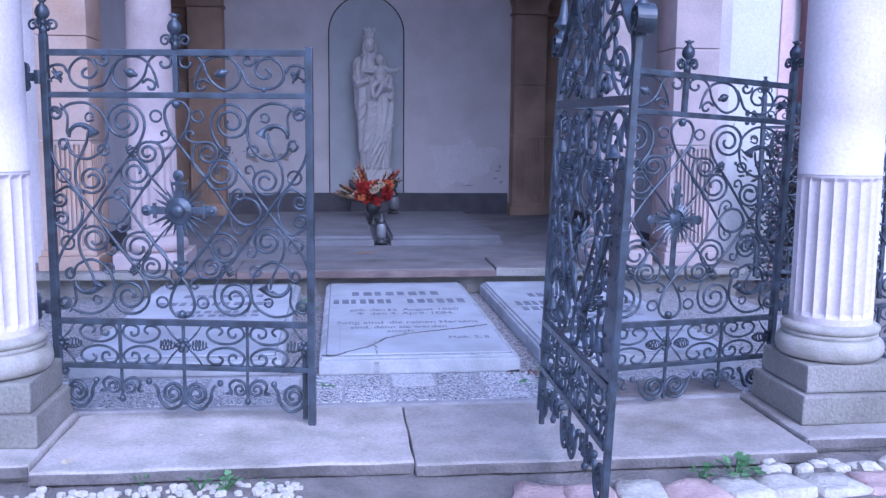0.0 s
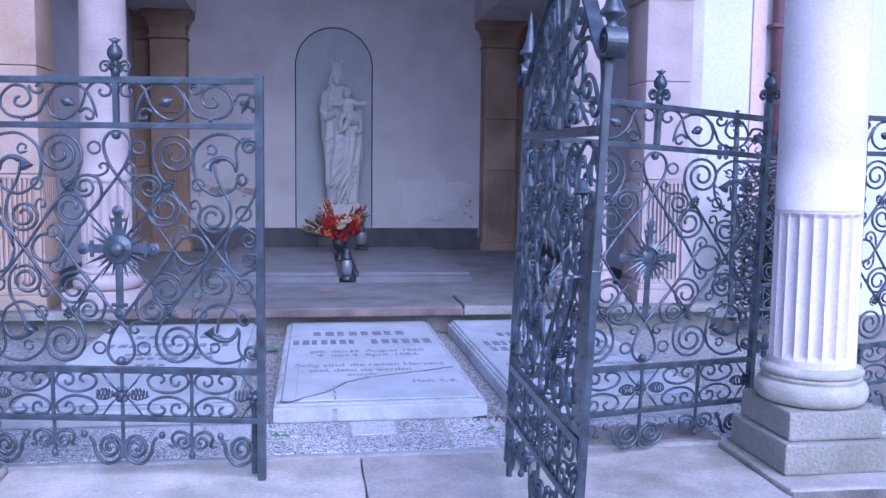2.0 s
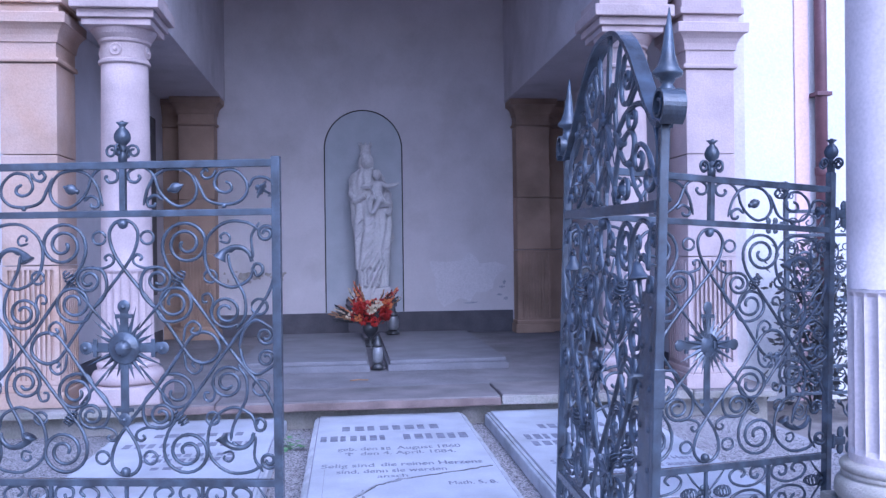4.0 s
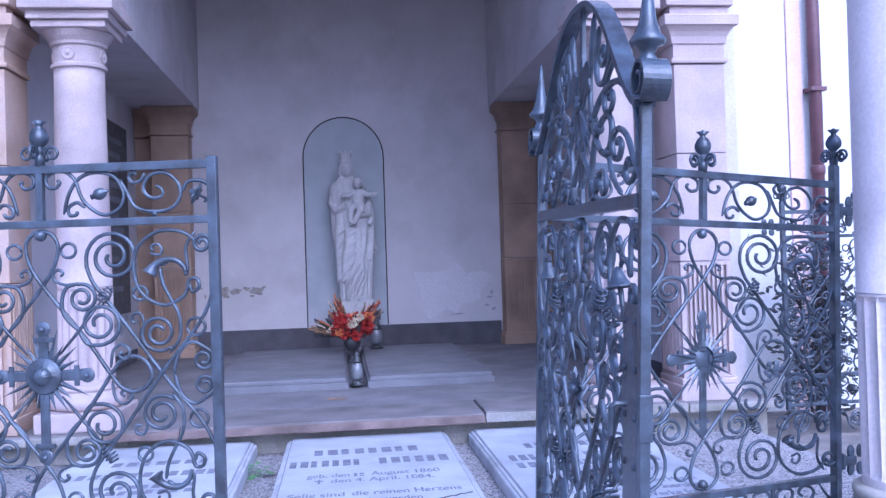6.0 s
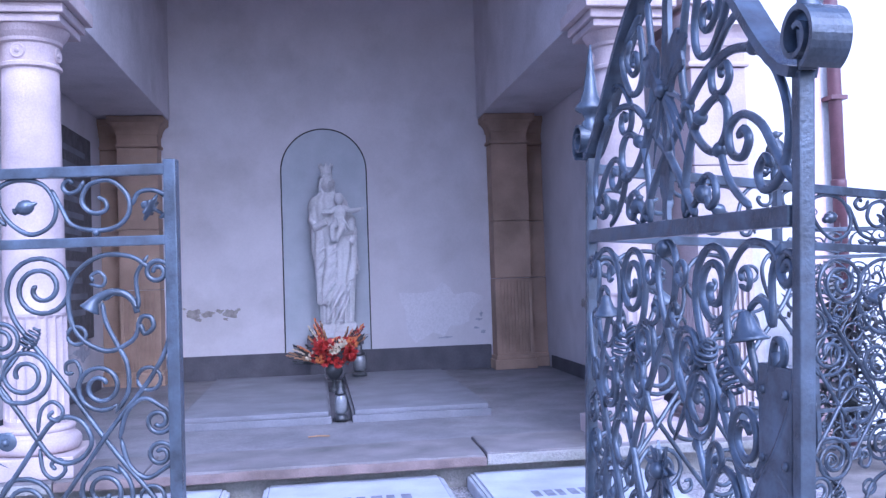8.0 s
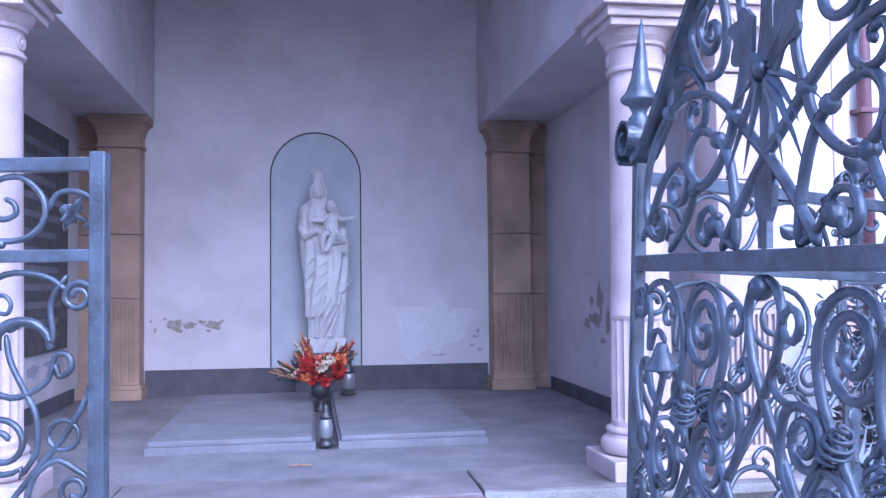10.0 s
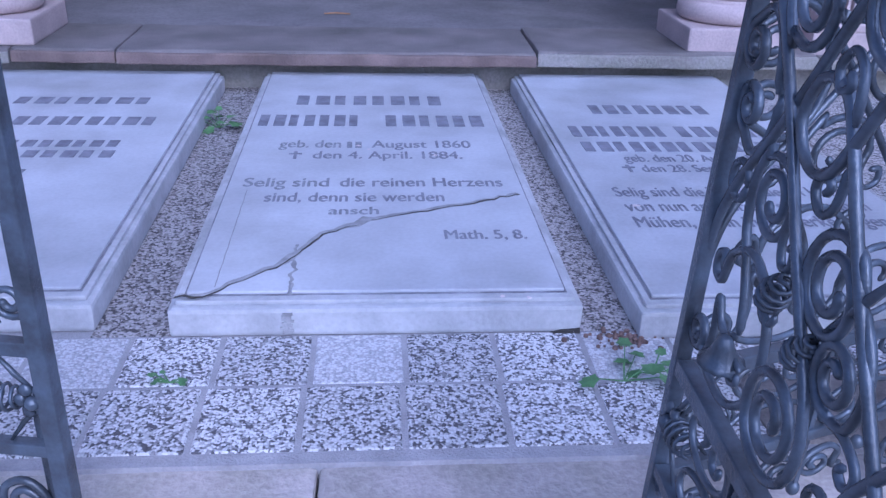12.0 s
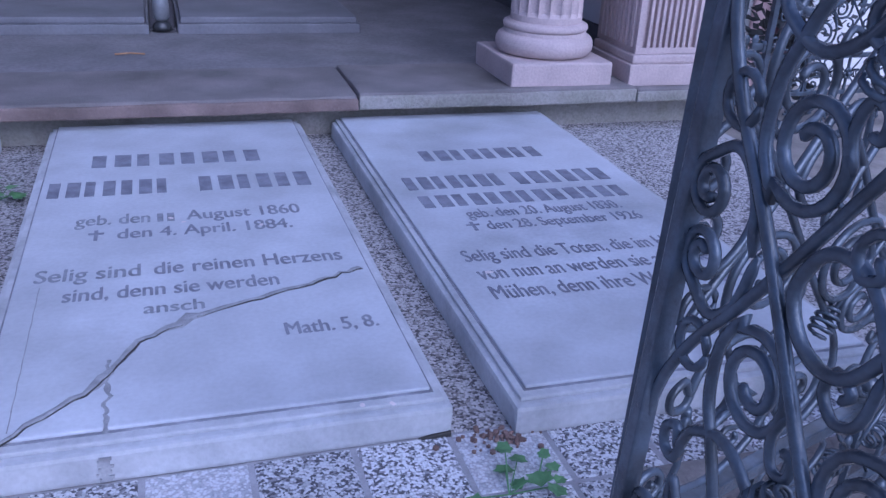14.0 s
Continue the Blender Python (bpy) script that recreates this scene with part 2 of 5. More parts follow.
def prism(outline, y0, y1, bm=None):
    """A polygon in x and z, carried from y0 to y1."""
    bm = bm or bmesh.new()
    a = [bm.verts.new((x, y0, z)) for x, z in outline]
    b = [bm.verts.new((x, y1, z)) for x, z in outline]
    bm.faces.new(a)
    bm.faces.new(b[::-1])
    for i in range(len(a)):
        j = (i + 1) % len(a)
        bm.faces.new((a[i], b[i], b[j], a[j]))
    return bm


def structure(name, bm, mat, label, category, smooth=False):
    return tagged(link(name, bm, mat, None, "", smooth), label, category, "", "structure")


# ---- the plan ----
MID = 0.515            # axis of the chapel
FLOOR, KERB_FRONT, KERB_BACK, STEP, HIGH = 0.0, 3.84, 4.66, 7.46, 0.22
SUNK = 0.018            # the worn stones between the columns lie lower
WALL, LEFT, RIGHT, SOFFIT, TOP = 12.5, -2.03, 3.06, 3.2, 6.4

# ---- ground and floors ----
def ground():
    bm = bmesh.new()
    ys = [-60, -30, -15, -8, -4, -2, 0, 1, 2, 2.6, 3.0, 3.3, 3.6, KERB_FRONT + 0.05, 4.6, 7, 10, 20, 40, 80]
    xs = sorted(set([-60, -30, -15, -8] + [-5 + 0.25 * i for i in range(45)] + [8, 15, 30, 60]))
    grid = [[bm.verts.new((x, y, -0.080 + 0.012 * noise.noise((x * 2, y * 2, 0)))) for x in xs] for y in ys]
    for a, b in zip(grid, grid[1:]):
        for i in range(len(xs) - 1):
            bm.faces.new((a[i], a[i + 1], b[i + 1], b[i]))
    return structure("ground", bm, EARTH, "trodden earth and gravel in front of the chapel", "ground", True)


ground()

# bed of cement under the tiles of the forecourt
structure("floor", box(-3.2, 3.3, KERB_BACK - 0.02, STEP + 0.3, -0.2, -0.0045), MORTAR, "cement bed between exposed aggregate tiles", "floor")

kerb = tagged(new("kerb"), "worn sandstone threshold slabs below the gate", "kerb", "", "structure")
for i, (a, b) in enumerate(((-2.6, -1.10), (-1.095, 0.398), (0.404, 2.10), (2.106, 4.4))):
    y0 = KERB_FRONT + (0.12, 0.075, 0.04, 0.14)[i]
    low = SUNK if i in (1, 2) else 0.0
    # the two right-hand stones take the kerb colour about a fifth darker
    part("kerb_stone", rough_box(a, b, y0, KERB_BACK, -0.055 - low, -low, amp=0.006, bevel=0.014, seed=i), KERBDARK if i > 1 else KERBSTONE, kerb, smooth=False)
    # dark strip: dirt, plus the shade of the upright face put into its colour
    part("kerb_face", rough_box(a + 0.004, b - 0.004, y0 - 0.004, y0 + 0.03, -0.054 - low, -0.011 - low, amp=0.006, bevel=0.006, seed=i), KERBFACE, kerb, "dirty front face, its shade put into the colour")
    part("kerb_base", rough_box(a, b, y0 + 0.035, KERB_BACK, -0.2, -0.06 - low, amp=0.006, bevel=0.008, seed=i + 9), GREYSTONE, kerb)
# this stone's dark colour holds dirt and the shade below the wing
part("back_kerb_stone", rough_box(1.42, 2.14, KERB_BACK + 0.004, KERB_BACK + 0.27, -0.1, 0.008, amp=0.008, bevel=0.014, seed=31), KERBFACE, kerb, "dirty raised stone under the iron wing, shade put into its colour")

platform = tagged(new("platform"), "raised sandstone step with worn edge stones", "platform", "", "structure")
for i, (a, b) in enumerate(((-2.9, -1.2), (-1.195, -0.706), (-0.70, 1.345), (1.353, 2.8), (2.806, 3.46))):
    part("worn_edge", rough_box(a, b, STEP + (0.0, 0.010, 0.0, 0.008, 0.0)[i], STEP + 0.028, 0.152, HIGH - 0.014 + (0, .002, .003, .012, 0)[i], amp=0.008, bevel=0.010, seed=60 + i), REDSTONE if i in (1, 2) else GREYSTONE, platform)
    part("edge_stone", rough_box(a, b, STEP + 0.014 + (0.0, 0.012, 0.0, 0.01, 0.0)[i], STEP + 0.62, 0.150, HIGH + (0, .002, .003, .012, 0)[i], amp=0.007, bevel=0.016, seed=20 + i), EDGESTONE, platform)
part("riser", rough_box(-3.0, 3.45, STEP + 0.16, STEP + 0.6, -0.1, 0.146, amp=0.012, bevel=0.01, seed=5), GREYSTONE, platform)
part("paving", box(-2.2, 3.2, STEP + 0.6, WALL, 0.0, HIGH - 0.003), SCREED, platform)

# ---- walls of the chamber ----
structure("wall_back", box(LEFT - 0.3, RIGHT + 0.3, WALL, WALL + 0.35, 0, TOP), PLASTER, "white plastered back wall with stains and flaking paint", "wall")
structure("wall_left", box(LEFT - 0.42, LEFT, 8.02, WALL - 0.002, 0, TOP), PLASTER, "white plastered side wall", "wall")
structure("wall_right", box(RIGHT, RIGHT + 0.42, 8.02, WALL - 0.002, 0, TOP), PLASTER, "white plastered side wall with peeling patches", "wall")
for x0, x1 in ((RIGHT + 0.14, RIGHT + 0.418), (LEFT - 0.418, LEFT - 0.14)):
    structure("wall_end", box(x0, x1, 8.002, 8.018, -0.1, TOP), BEAM, "plain rendered end of the side wall", "wall")
# closes the chamber out of view; TOP is chosen for the light inside
structure("ceiling", box(LEFT - 0.35, RIGHT + 0.35, 7.5, WALL + 0.35, TOP + 0.002, TOP + 0.2), BEAM, "unseen plain plaster ceiling, its height set for the chamber light", "ceiling")
for x0, x1 in ((LEFT + 0.002, -1.27), (2.30, RIGHT - 0.002)):
    structure("side_beam", box(x0, x1, 7.6, WALL - 0.004, SOFFIT, TOP, 0.006), BEAM, "plastered beam from column to back pilaster", "beam")
# added out of view; its lower edge is set by how much light enters
structure("front_beam", box(LEFT - 0.35, RIGHT + 0.35, 7.5, 7.596, 4.8, TOP), PINKSTONE, "unseen sandstone beam added over the inner columns to dim the chamber", "beam")
for i, (x0, x1, y0, y1) in enumerate(((-1.36, 2.38, WALL - 0.025, WALL - 0.003), (LEFT + 0.003, LEFT + 0.025, 8.2, 12.2), (RIGHT - 0.025, RIGHT - 0.003, 8.2, 12.2))):
    structure("baseboard", box(x0, x1, y0, y1, HIGH - 0.002, 0.50 if i == 0 else 0.36, 0.004), DADO, "dark grey painted dado", "baseboard")


def arch(x, w, z0, z1, n=28):
    """Outline of an opening with a round head."""
    r = w / 2
    return [(x - r, z0), (x + r, z0)] + [(x + r * math.cos(math.pi * i / n), z1 - r + r * math.sin(math.pi * i / n)) for i in range(n + 1)]


structure("niche", prism(arch(0.46, 0.985, 0.503, 3.085), WALL - 0.006, WALL + 0.01), NICHE, "shallow arched niche field painted pale blue-grey", "niche")
line = [(x, WALL - 0.006, z) for x, z in arch(0.46, 0.99, 0.503, 3.09)[1:]] + [(0.46 - 0.495, WALL - 0.006, 0.503)]
structure("trim", tube(line, 0.0075, 5), DARKJOINT, "thin dark line round the niche", "trim")


def pilaster(x0, x1, y0, y1, mat, lower=1.28, name="pilaster", flutes=9, base=HIGH, top=SOFFIT, label="", courses=(1.95,), sideflutes=False, impost=False):
    p = thing(name, label, "pilaster", kind="structure")
    w = x1 - x0
    zs = [base + 0.16, lower, *courses, top - 0.34]
    for i, (a, b) in enumerate(zip(zs, zs[1:])):
        if i == 0 and flutes:
            bm = box(x0, x1, y0 + 0.026, y1, a, b - 0.006)
            m = 0.035
            fw = (w - 2 * m) / flutes
            box(x0, x0 + m, y0, y0 + 0.03, a, b - 0.006, 0, bm)
            box(x1 - m, x1, y0, y0 + 0.03, a, b - 0.006, 0, bm)
            for k in range(1, flutes):
                u = x0 + m + k * fw
                box(u - fw * 0.22, u + fw * 0.22, y0, y0 + 0.03, a + 0.03, b - 0.03, 0, bm)
            box(x0 + m, x1 - m, y0 + 0.001, y0 + 0.03, a, a + 0.03, 0, bm)
            box(x0 + m, x1 - m, y0 + 0.001, y0 + 0.03, b - 0.034, b - 0.006, 0, bm)
            if sideflutes:
                d = y1 - y0
                for xs in (x0 - 0.012, x1):
                    for k in range(1, 9):
                        v = y0 + d * k / 9
                        box(xs, xs + 0.012, v - 0.012, v + 0.012, a + 0.03, b - 0.03, 0, bm)
            part("fluted_block", bm, mat, p)
        else:
            part("block", box(x0, x1, y0, y1, a, b - 0.006, 0.006), mat, p)
    bm = box(x0 - 0.035, x1 + 0.035, y0 - 0.035, y1, base, base + 0.11, 0.006)
    box(x0 - 0.018, x1 + 0.018, y0 - 0.018, y1, base + 0.11, base + 0.157, 0.012, bm)
    part("base", bm, mat, p)
    # capital: neck ring, plain frieze, hollow flare and slab
    bm = bmesh.new()
    rings = []
    for dz, o in ((-0.338, 0.002), (-0.337, 0.018), (-0.322, 0.022), (-0.305, 0.018), (-0.303, 0.0), (-0.20, 0.0), (-0.198, 0.012), (-0.185, 0.014), (-0.15, 0.020), (-0.115, 0.036), (-0.09, 0.058), (-0.078, 0.074), (-0.076, 0.085), (-0.010, 0.088), (-0.002, 0.080)):
        rings.append([bm.verts.new(c) for c in ((x0 - o, y0 - o, top + dz), (x1 + o, y0 - o, top + dz), (x1 + o, y1, top + dz), (x0 - o, y1, top + dz))])
    for a, b in zip(rings, rings[1:]):
        for k in range(4):
            bm.faces.new((a[k], a[(k + 1) % 4], b[(k + 1) % 4], b[k]))
    bm.faces.new(rings[0][::-1])
    bm.faces.new(rings[-1])
    part("capital", bm, mat, p)
    if impost:
        for k, (a, b, o) in enumerate(((top + 0.002, 3.05, 0.03), (3.052, 3.10, 0.06), (3.102, SOFFIT - 0.002, 0.045))):
            part("impost_course", box(x0 - o, x1 + o, y0 - o, y1 + 0.01, a, b, 0.006), mat, p)
    return p


pilaster(-1.80, -1.37, 12.22, WALL - 0.003, SANDSTONE, label="brown sandstone pilaster with fluted foot", name="back_pilaster")
pilaster(2.40, 2.83, 12.22, WALL - 0.003, SANDSTONE, label="brown sandstone pilaster with fluted foot", name="back_pilaster")
for x0, x1 in ((LEFT + 0.004, -1.84), (2.87, RIGHT - 0.004)):
    pilaster(x0, x1, 12.41, WALL - 0.003, SANDSTONE, label="narrow sandstone corner pilaster in shade", name="corner_pilaster", flutes=0)
pilaster(2.81, 3.19, 7.56, 8.0, PINKSTONE, label="pink sandstone pier with fluted foot", name="front_pier", lower=1.22, courses=(2.0,), sideflutes=True, top=2.985, impost=True)
pilaster(-2.16, -1.78, 7.56, 8.0, TANSTONE, label="weathered sandstone pier with fluted foot", name="front_pier", lower=1.22, courses=(2.0,), sideflutes=True, top=2.985, impost=True)


def column(name, x, y, base, top, r0, r1, flute_top, mat, plinth_mat, steps, label):
    c = thing(name, label, "column", Matrix.Translation((x, y, 0)), "columns", "structure")
    z = base
    for k, (half, h) in enumerate(steps):
        part("plinth", rough_box(-half, half, -half, half, z, z + h - 0.002, amp=0.004, bevel=0.012, seed=k + x, step=0.15), plinth_mat, c)
        z += h
    q = [math.pi * i / 8 - math.pi / 2 for i in range(9)]
    wide = 0.022 if mat is PALESTONE else 0.035
    torus = [(r0 + wide + 0.035 * math.cos(a), z + 0.05 + 0.05 * math.sin(a)) for a in q]
    torus += [(r0 + 0.03, z + 0.105), (r0 + 0.03, z + 0.12)] + [(r0 + 0.02 + 0.016 * math.cos(a), z + 0.14 + 0.018 * math.sin(a)) for a in q] + [(r0 + 0.004, z + 0.165)]
    part("base_moulding", lathe([(0.02, z)] + torus, 48), TORUS if mat is PALESTONE else mat, c, smooth=True)
    z += 0.165
    rad = lambda h: r0 + (r1 - r0) * max(0, (h - z) / (top - 0.45 - z)) ** 1.3
    prof = [(rad(z), z), (rad(z), z + 0.025)]
    zz = [z + 0.03, z + 0.05, z + 0.08] + [z + 0.1 + (flute_top - 0.06 - z - 0.1) * i / 5 for i in range(6)] + [flute_top - 0.03, flute_top - 0.012]
    prof += [(rad(h), h) for h in zz]
    fl = lathe(prof + [(rad(flute_top), flute_top - 0.002)], 160, None, 20, z + 0.045, flute_top - 0.02, 0.018)
    part("fluted_drum", fl, mat, c)
    prof = [(rad(flute_top) , flute_top)] + [(rad(flute_top + (top - 0.45 - flute_top) * i / 8), flute_top + (top - 0.45 - flute_top) * i / 8) for i in range(9)]
    part("shaft", lathe(prof, 64), mat, c, smooth=True)
    n = top - 0.45
    bm = lathe([(r1, n), (r1 + 0.018, n + 0.01), (r1 + 0.018, n + 0.03), (r1 + 0.004, n + 0.04), (r1 + 0.004, n + 0.15), (r1 + 0.02, n + 0.16), (r1 + 0.022, n + 0.18), (r1 + 0.045, n + 0.21), (r1 + 0.065, n + 0.25)], 48)
    for k in range(4):
        a = radians(90 * k - 98)
        d = Vector((math.cos(a), math.sin(a), 0))
        turn_to = Matrix.Translation(d * (r1 - 0.002) + Vector((0, 0, n + 0.095))) @ d.to_track_quat("Z", "Y").to_matrix().to_4x4()
        ros = lathe([(0.046, 0.0), (0.046, 0.012), (0.040, 0.016), (0.030, 0.013), (0.016, 0.014), (0.012, 0.020), (0.003, 0.022)], 16)
        bmesh.ops.transform(ros, matrix=turn_to, verts=ros.verts)
        me = bpy.data.meshes.new("rosette")
        ros.to_mesh(me)
        ros.free()
        bm.from_mesh(me)
        bpy.data.meshes.remove(me)
    part("capital", bm, mat, c, smooth=False)
    bm = bmesh.new()
    for a, b, o in ((0.252, 0.30, 0.075), (0.302, 0.36, 0.10), (0.362, 0.448, 0.14)):
        box(-r1 - o, r1 + o, -r1 - o, r1 + o, n + a, n + b, 0.008, bm)
    part("abacus", bm, mat, c)
    if top < SOFFIT:
        part("impost", box(-r1 - 0.10, r1 + 0.10, -r1 - 0.10, r1 + 0.10, top, SOFFIT - 0.002, 0.006), mat, c)
    return c


for x in (-1.37, 2.40):
    column("inner_column", x, 7.80, HIGH, SOFFIT - 0.085, 0.185, 0.165, 1.18, PINKSTONE, PINKSTONE, ((0.275, 0.13),), "pale pink column with a fluted foot")
for x in (-1.37, 2.41):
    column("outer_column", x, 4.38, FLOOR, 3.9, 0.184, 0.170, 1.12, PALESTONE, GREYSTONE, ((0.248, 0.14), (0.218, 0.13)), "white painted column on a weathered stepped plinth")
# presumed, never in view; placed this high to hold some light off the chamber
structure("lintel", box(-3.2, 4.2, 4.2, 4.72, 3.902, 4.4, 0.01), PINKSTONE, "unseen plain stone lintel added on the outer columns to hold back light", "beam")

# ---- neighbouring facade ----
FACE = 8.55
for x0, x1 in ((RIGHT + 0.422, 4.19), (-4.0, LEFT - 0.422), (4.322, 12.0), (-12.0, -4.002)):
    structure("facade", box(x0, x1, FACE, FACE + 0.3, -0.2, 6.5), LIMEWASH, "bright limewashed facade behind the chapel", "facade")
structure("facade_strip", box(4.192, 4.32, FACE - 0.02, FACE + 0.3, -0.2, 6.5, 0.004), ROSEWASH, "pink painted strip on the facade", "facade")
dp = thing("downpipe", "dark red painted rainwater pipe on the facade", "pipe")
pipe = lathe([(0.052, -0.1), (0.052, 6.0)], 16, cx=4.40, cy=FACE - 0.08)
for z in (1.9, 3.9):
    lathe([(0.0525, z), (0.060, z + 0.01), (0.060, z + 0.07), (0.0525, z + 0.08)], 16, pipe, cx=4.40, cy=FACE - 0.08)
part("pipe", pipe, PIPE, dp, smooth=True)
for z in (0.8, 2.6, 4.4):
    part("bracket", box(4.33, 4.47, FACE - 0.145, FACE - 0.002, z, z + 0.035, 0.004), PIPE, dp)

# ---- wrought iron ----
BAR = 0.0069


def spiral(c, R, a, d, turns=1.6, inner=0.22, n=0):
    """From the eye of a scroll outwards to radius R at angle a (degrees), turning counter-clockwise for d = 1."""
    n = n or int(turns * 16)
    out = []
    for i in range(n + 1):
        s = i / n
        ang = radians(a) - d * (1 - s) * turns * 2 * math.pi
        r = R * (inner + (1 - inner) * s ** 0.85)
        out.append((c[0] + r * math.cos(ang), c[1] + r * math.sin(ang)))
    return out


def blunt(t):
    """Hammered round at both ends."""
    return 0.5 if t < 1e-6 or t > 1 - 1e-6 else 1.0


def lay(parent, name, pts, r=BAR, y=0.0, n=6):
    return part(name, tube([(u, y, v) for u, v in pts], r, 8 if r > 0.0072 else n, None, blunt), IRON, parent, smooth=True)


def mirrored(pts, cu=None, cv=None):
    return [((2 * cu - u) if cu is not None else u, (2 * cv - v) if cv is not None else v) for u, v in pts]


def bell(parent, u, v, size=0.035, turn=0.0, y=-0.01, tilt=-25):
    """A trumpet-shaped flower with a rolled lip."""
    prof = [(0.004, 0.0), (0.012, -0.004), (0.018, -0.02), (0.023, -0.035), (0.034, -0.052), (0.042, -0.058), (0.038, -0.062), (0.02, -0.045)]
    bm = lathe([(r * size / 0.042, z * size / 0.042) for r, z in prof], 12)
    bmesh.ops.transform(bm, matrix=Matrix.Translation((u, y, v)) @ Matrix.Rotation(radians(turn), 4, "Y") @ Matrix.Rotation(radians(tilt), 4, "X"), verts=bm.verts)
    return part("bell_flower", bm, IRON, parent, smooth=True)


def bud(parent, u, v, size=0.03, turn=0.0, y=0.0):
    prof = [(0.003, -1.5), (0.25, -1.25), (0.3, -1.0), (0.7, -0.75), (1.0, -0.2), (0.95, 0.3), (0.55, 0.8), (0.35, 0.95), (0.5, 1.2), (0.1, 1.25)]
    bm = lathe([(r * size * 0.85, z * size) for r, z in prof], 10)
    bmesh.ops.transform(bm, matrix=Matrix.Translation((u, y, v)) @ Matrix.Rotation(radians(turn), 4, "Y"), verts=bm.verts)
    return part("bud", bm, IRON, parent, smooth=True)


def coil(parent, u, v, length=0.08, r=0.024, turn=0.0, loops=5):
    pts = []
    for i in range(loops * 10 + 1):
        s = i / (loops * 10)
        rr = r * (0.35 + 0.65 * math.sin(math.pi * min(1, 0.15 + s * 0.85)))
        a = s * loops * 2 * math.pi
        pts.append(Matrix.Translation((u, 0, v)) @ Matrix.Rotation(radians(turn), 4, "Y") @ Vector((rr * math.cos(a), rr * math.sin(a), (s - 0.5) * length)))
    return part("coil", tube(pts, 0.0035, 5), IRON, parent, smooth=True)


def foliage(parent, u, v, size=0.05, turn=0.0, y=0.0):
    """A small hammered leaf, ribbed and bent."""
    bm = bmesh.new()
    for k in range(5):
        a = (k - 2) * 0.5
        tip = Vector((size * math.sin(a), -0.012 * (2 - abs(k - 2)) * 0.5, size * math.cos(a)))
        side = Vector((math.cos(a), 0, -math.sin(a))) * size * 0.13
        p = [Vector((0, 0, 0)), tip * 0.55 + side, tip, tip * 0.55 - side]
        top = [bm.verts.new(q + Vector((0, -0.003, 0))) for q in p]
        low = [bm.verts.new(q + Vector((0, 0.003, 0))) for q in p]
        bm.faces.new(top)
        bm.faces.new(low[::-1])
        for i in range(4):
            bm.faces.new((top[i], low[i], low[(i + 1) % 4], top[(i + 1) % 4]))
    bmesh.ops.transform(bm, matrix=Matrix.Translation((u, y, v)) @ Matrix.Rotation(radians(turn), 4, "Y"), verts=bm.verts)
    return part("iron_leaf", bm, IRON, parent)


def finial(parent, u, v):
    """A poppy head on a stem, with four small scrolls round its foot."""
    prof = [(0.016, 0), (0.018, 0.03), (0.010, 0.045), (0.020, 0.053), (0.010, 0.062), (0.018, 0.070), (0.027, 0.080), (0.031, 0.094), (0.029, 0.108), (0.020, 0.124), (0.011, 0.132), (0.011, 0.138), (0.024, 0.151), (0.013, 0.149), (0.004, 0.158)]
    bm = lathe(prof, 28, None, 14, 0.078, 0.126, 0.006)
    bmesh.ops.translate(bm, vec=(u, 0, v), verts=bm.verts)
    f = part("finial", bm, IRON, parent, smooth=True)
    for s in (-1, 1):
        pts = spiral((u + s * 0.042, v + 0.042), 0.026, 180 if s > 0 else 0, s, 1.3, 0.25)
        part("finial_scroll", tube([(a, 0, b) for a, b in pts] + [(u + s * 0.012, 0, v + 0.02)], 0.0055, 5), IRON, f, smooth=True)
        pts = [(u, s * (a - u), b) for a, b in spiral((u + 0.042, v + 0.042), 0.026, 180, 1, 1.3, 0.25)]
        part("finial_scroll", tube(pts, 0.0055, 5), IRON, f, smooth=True)


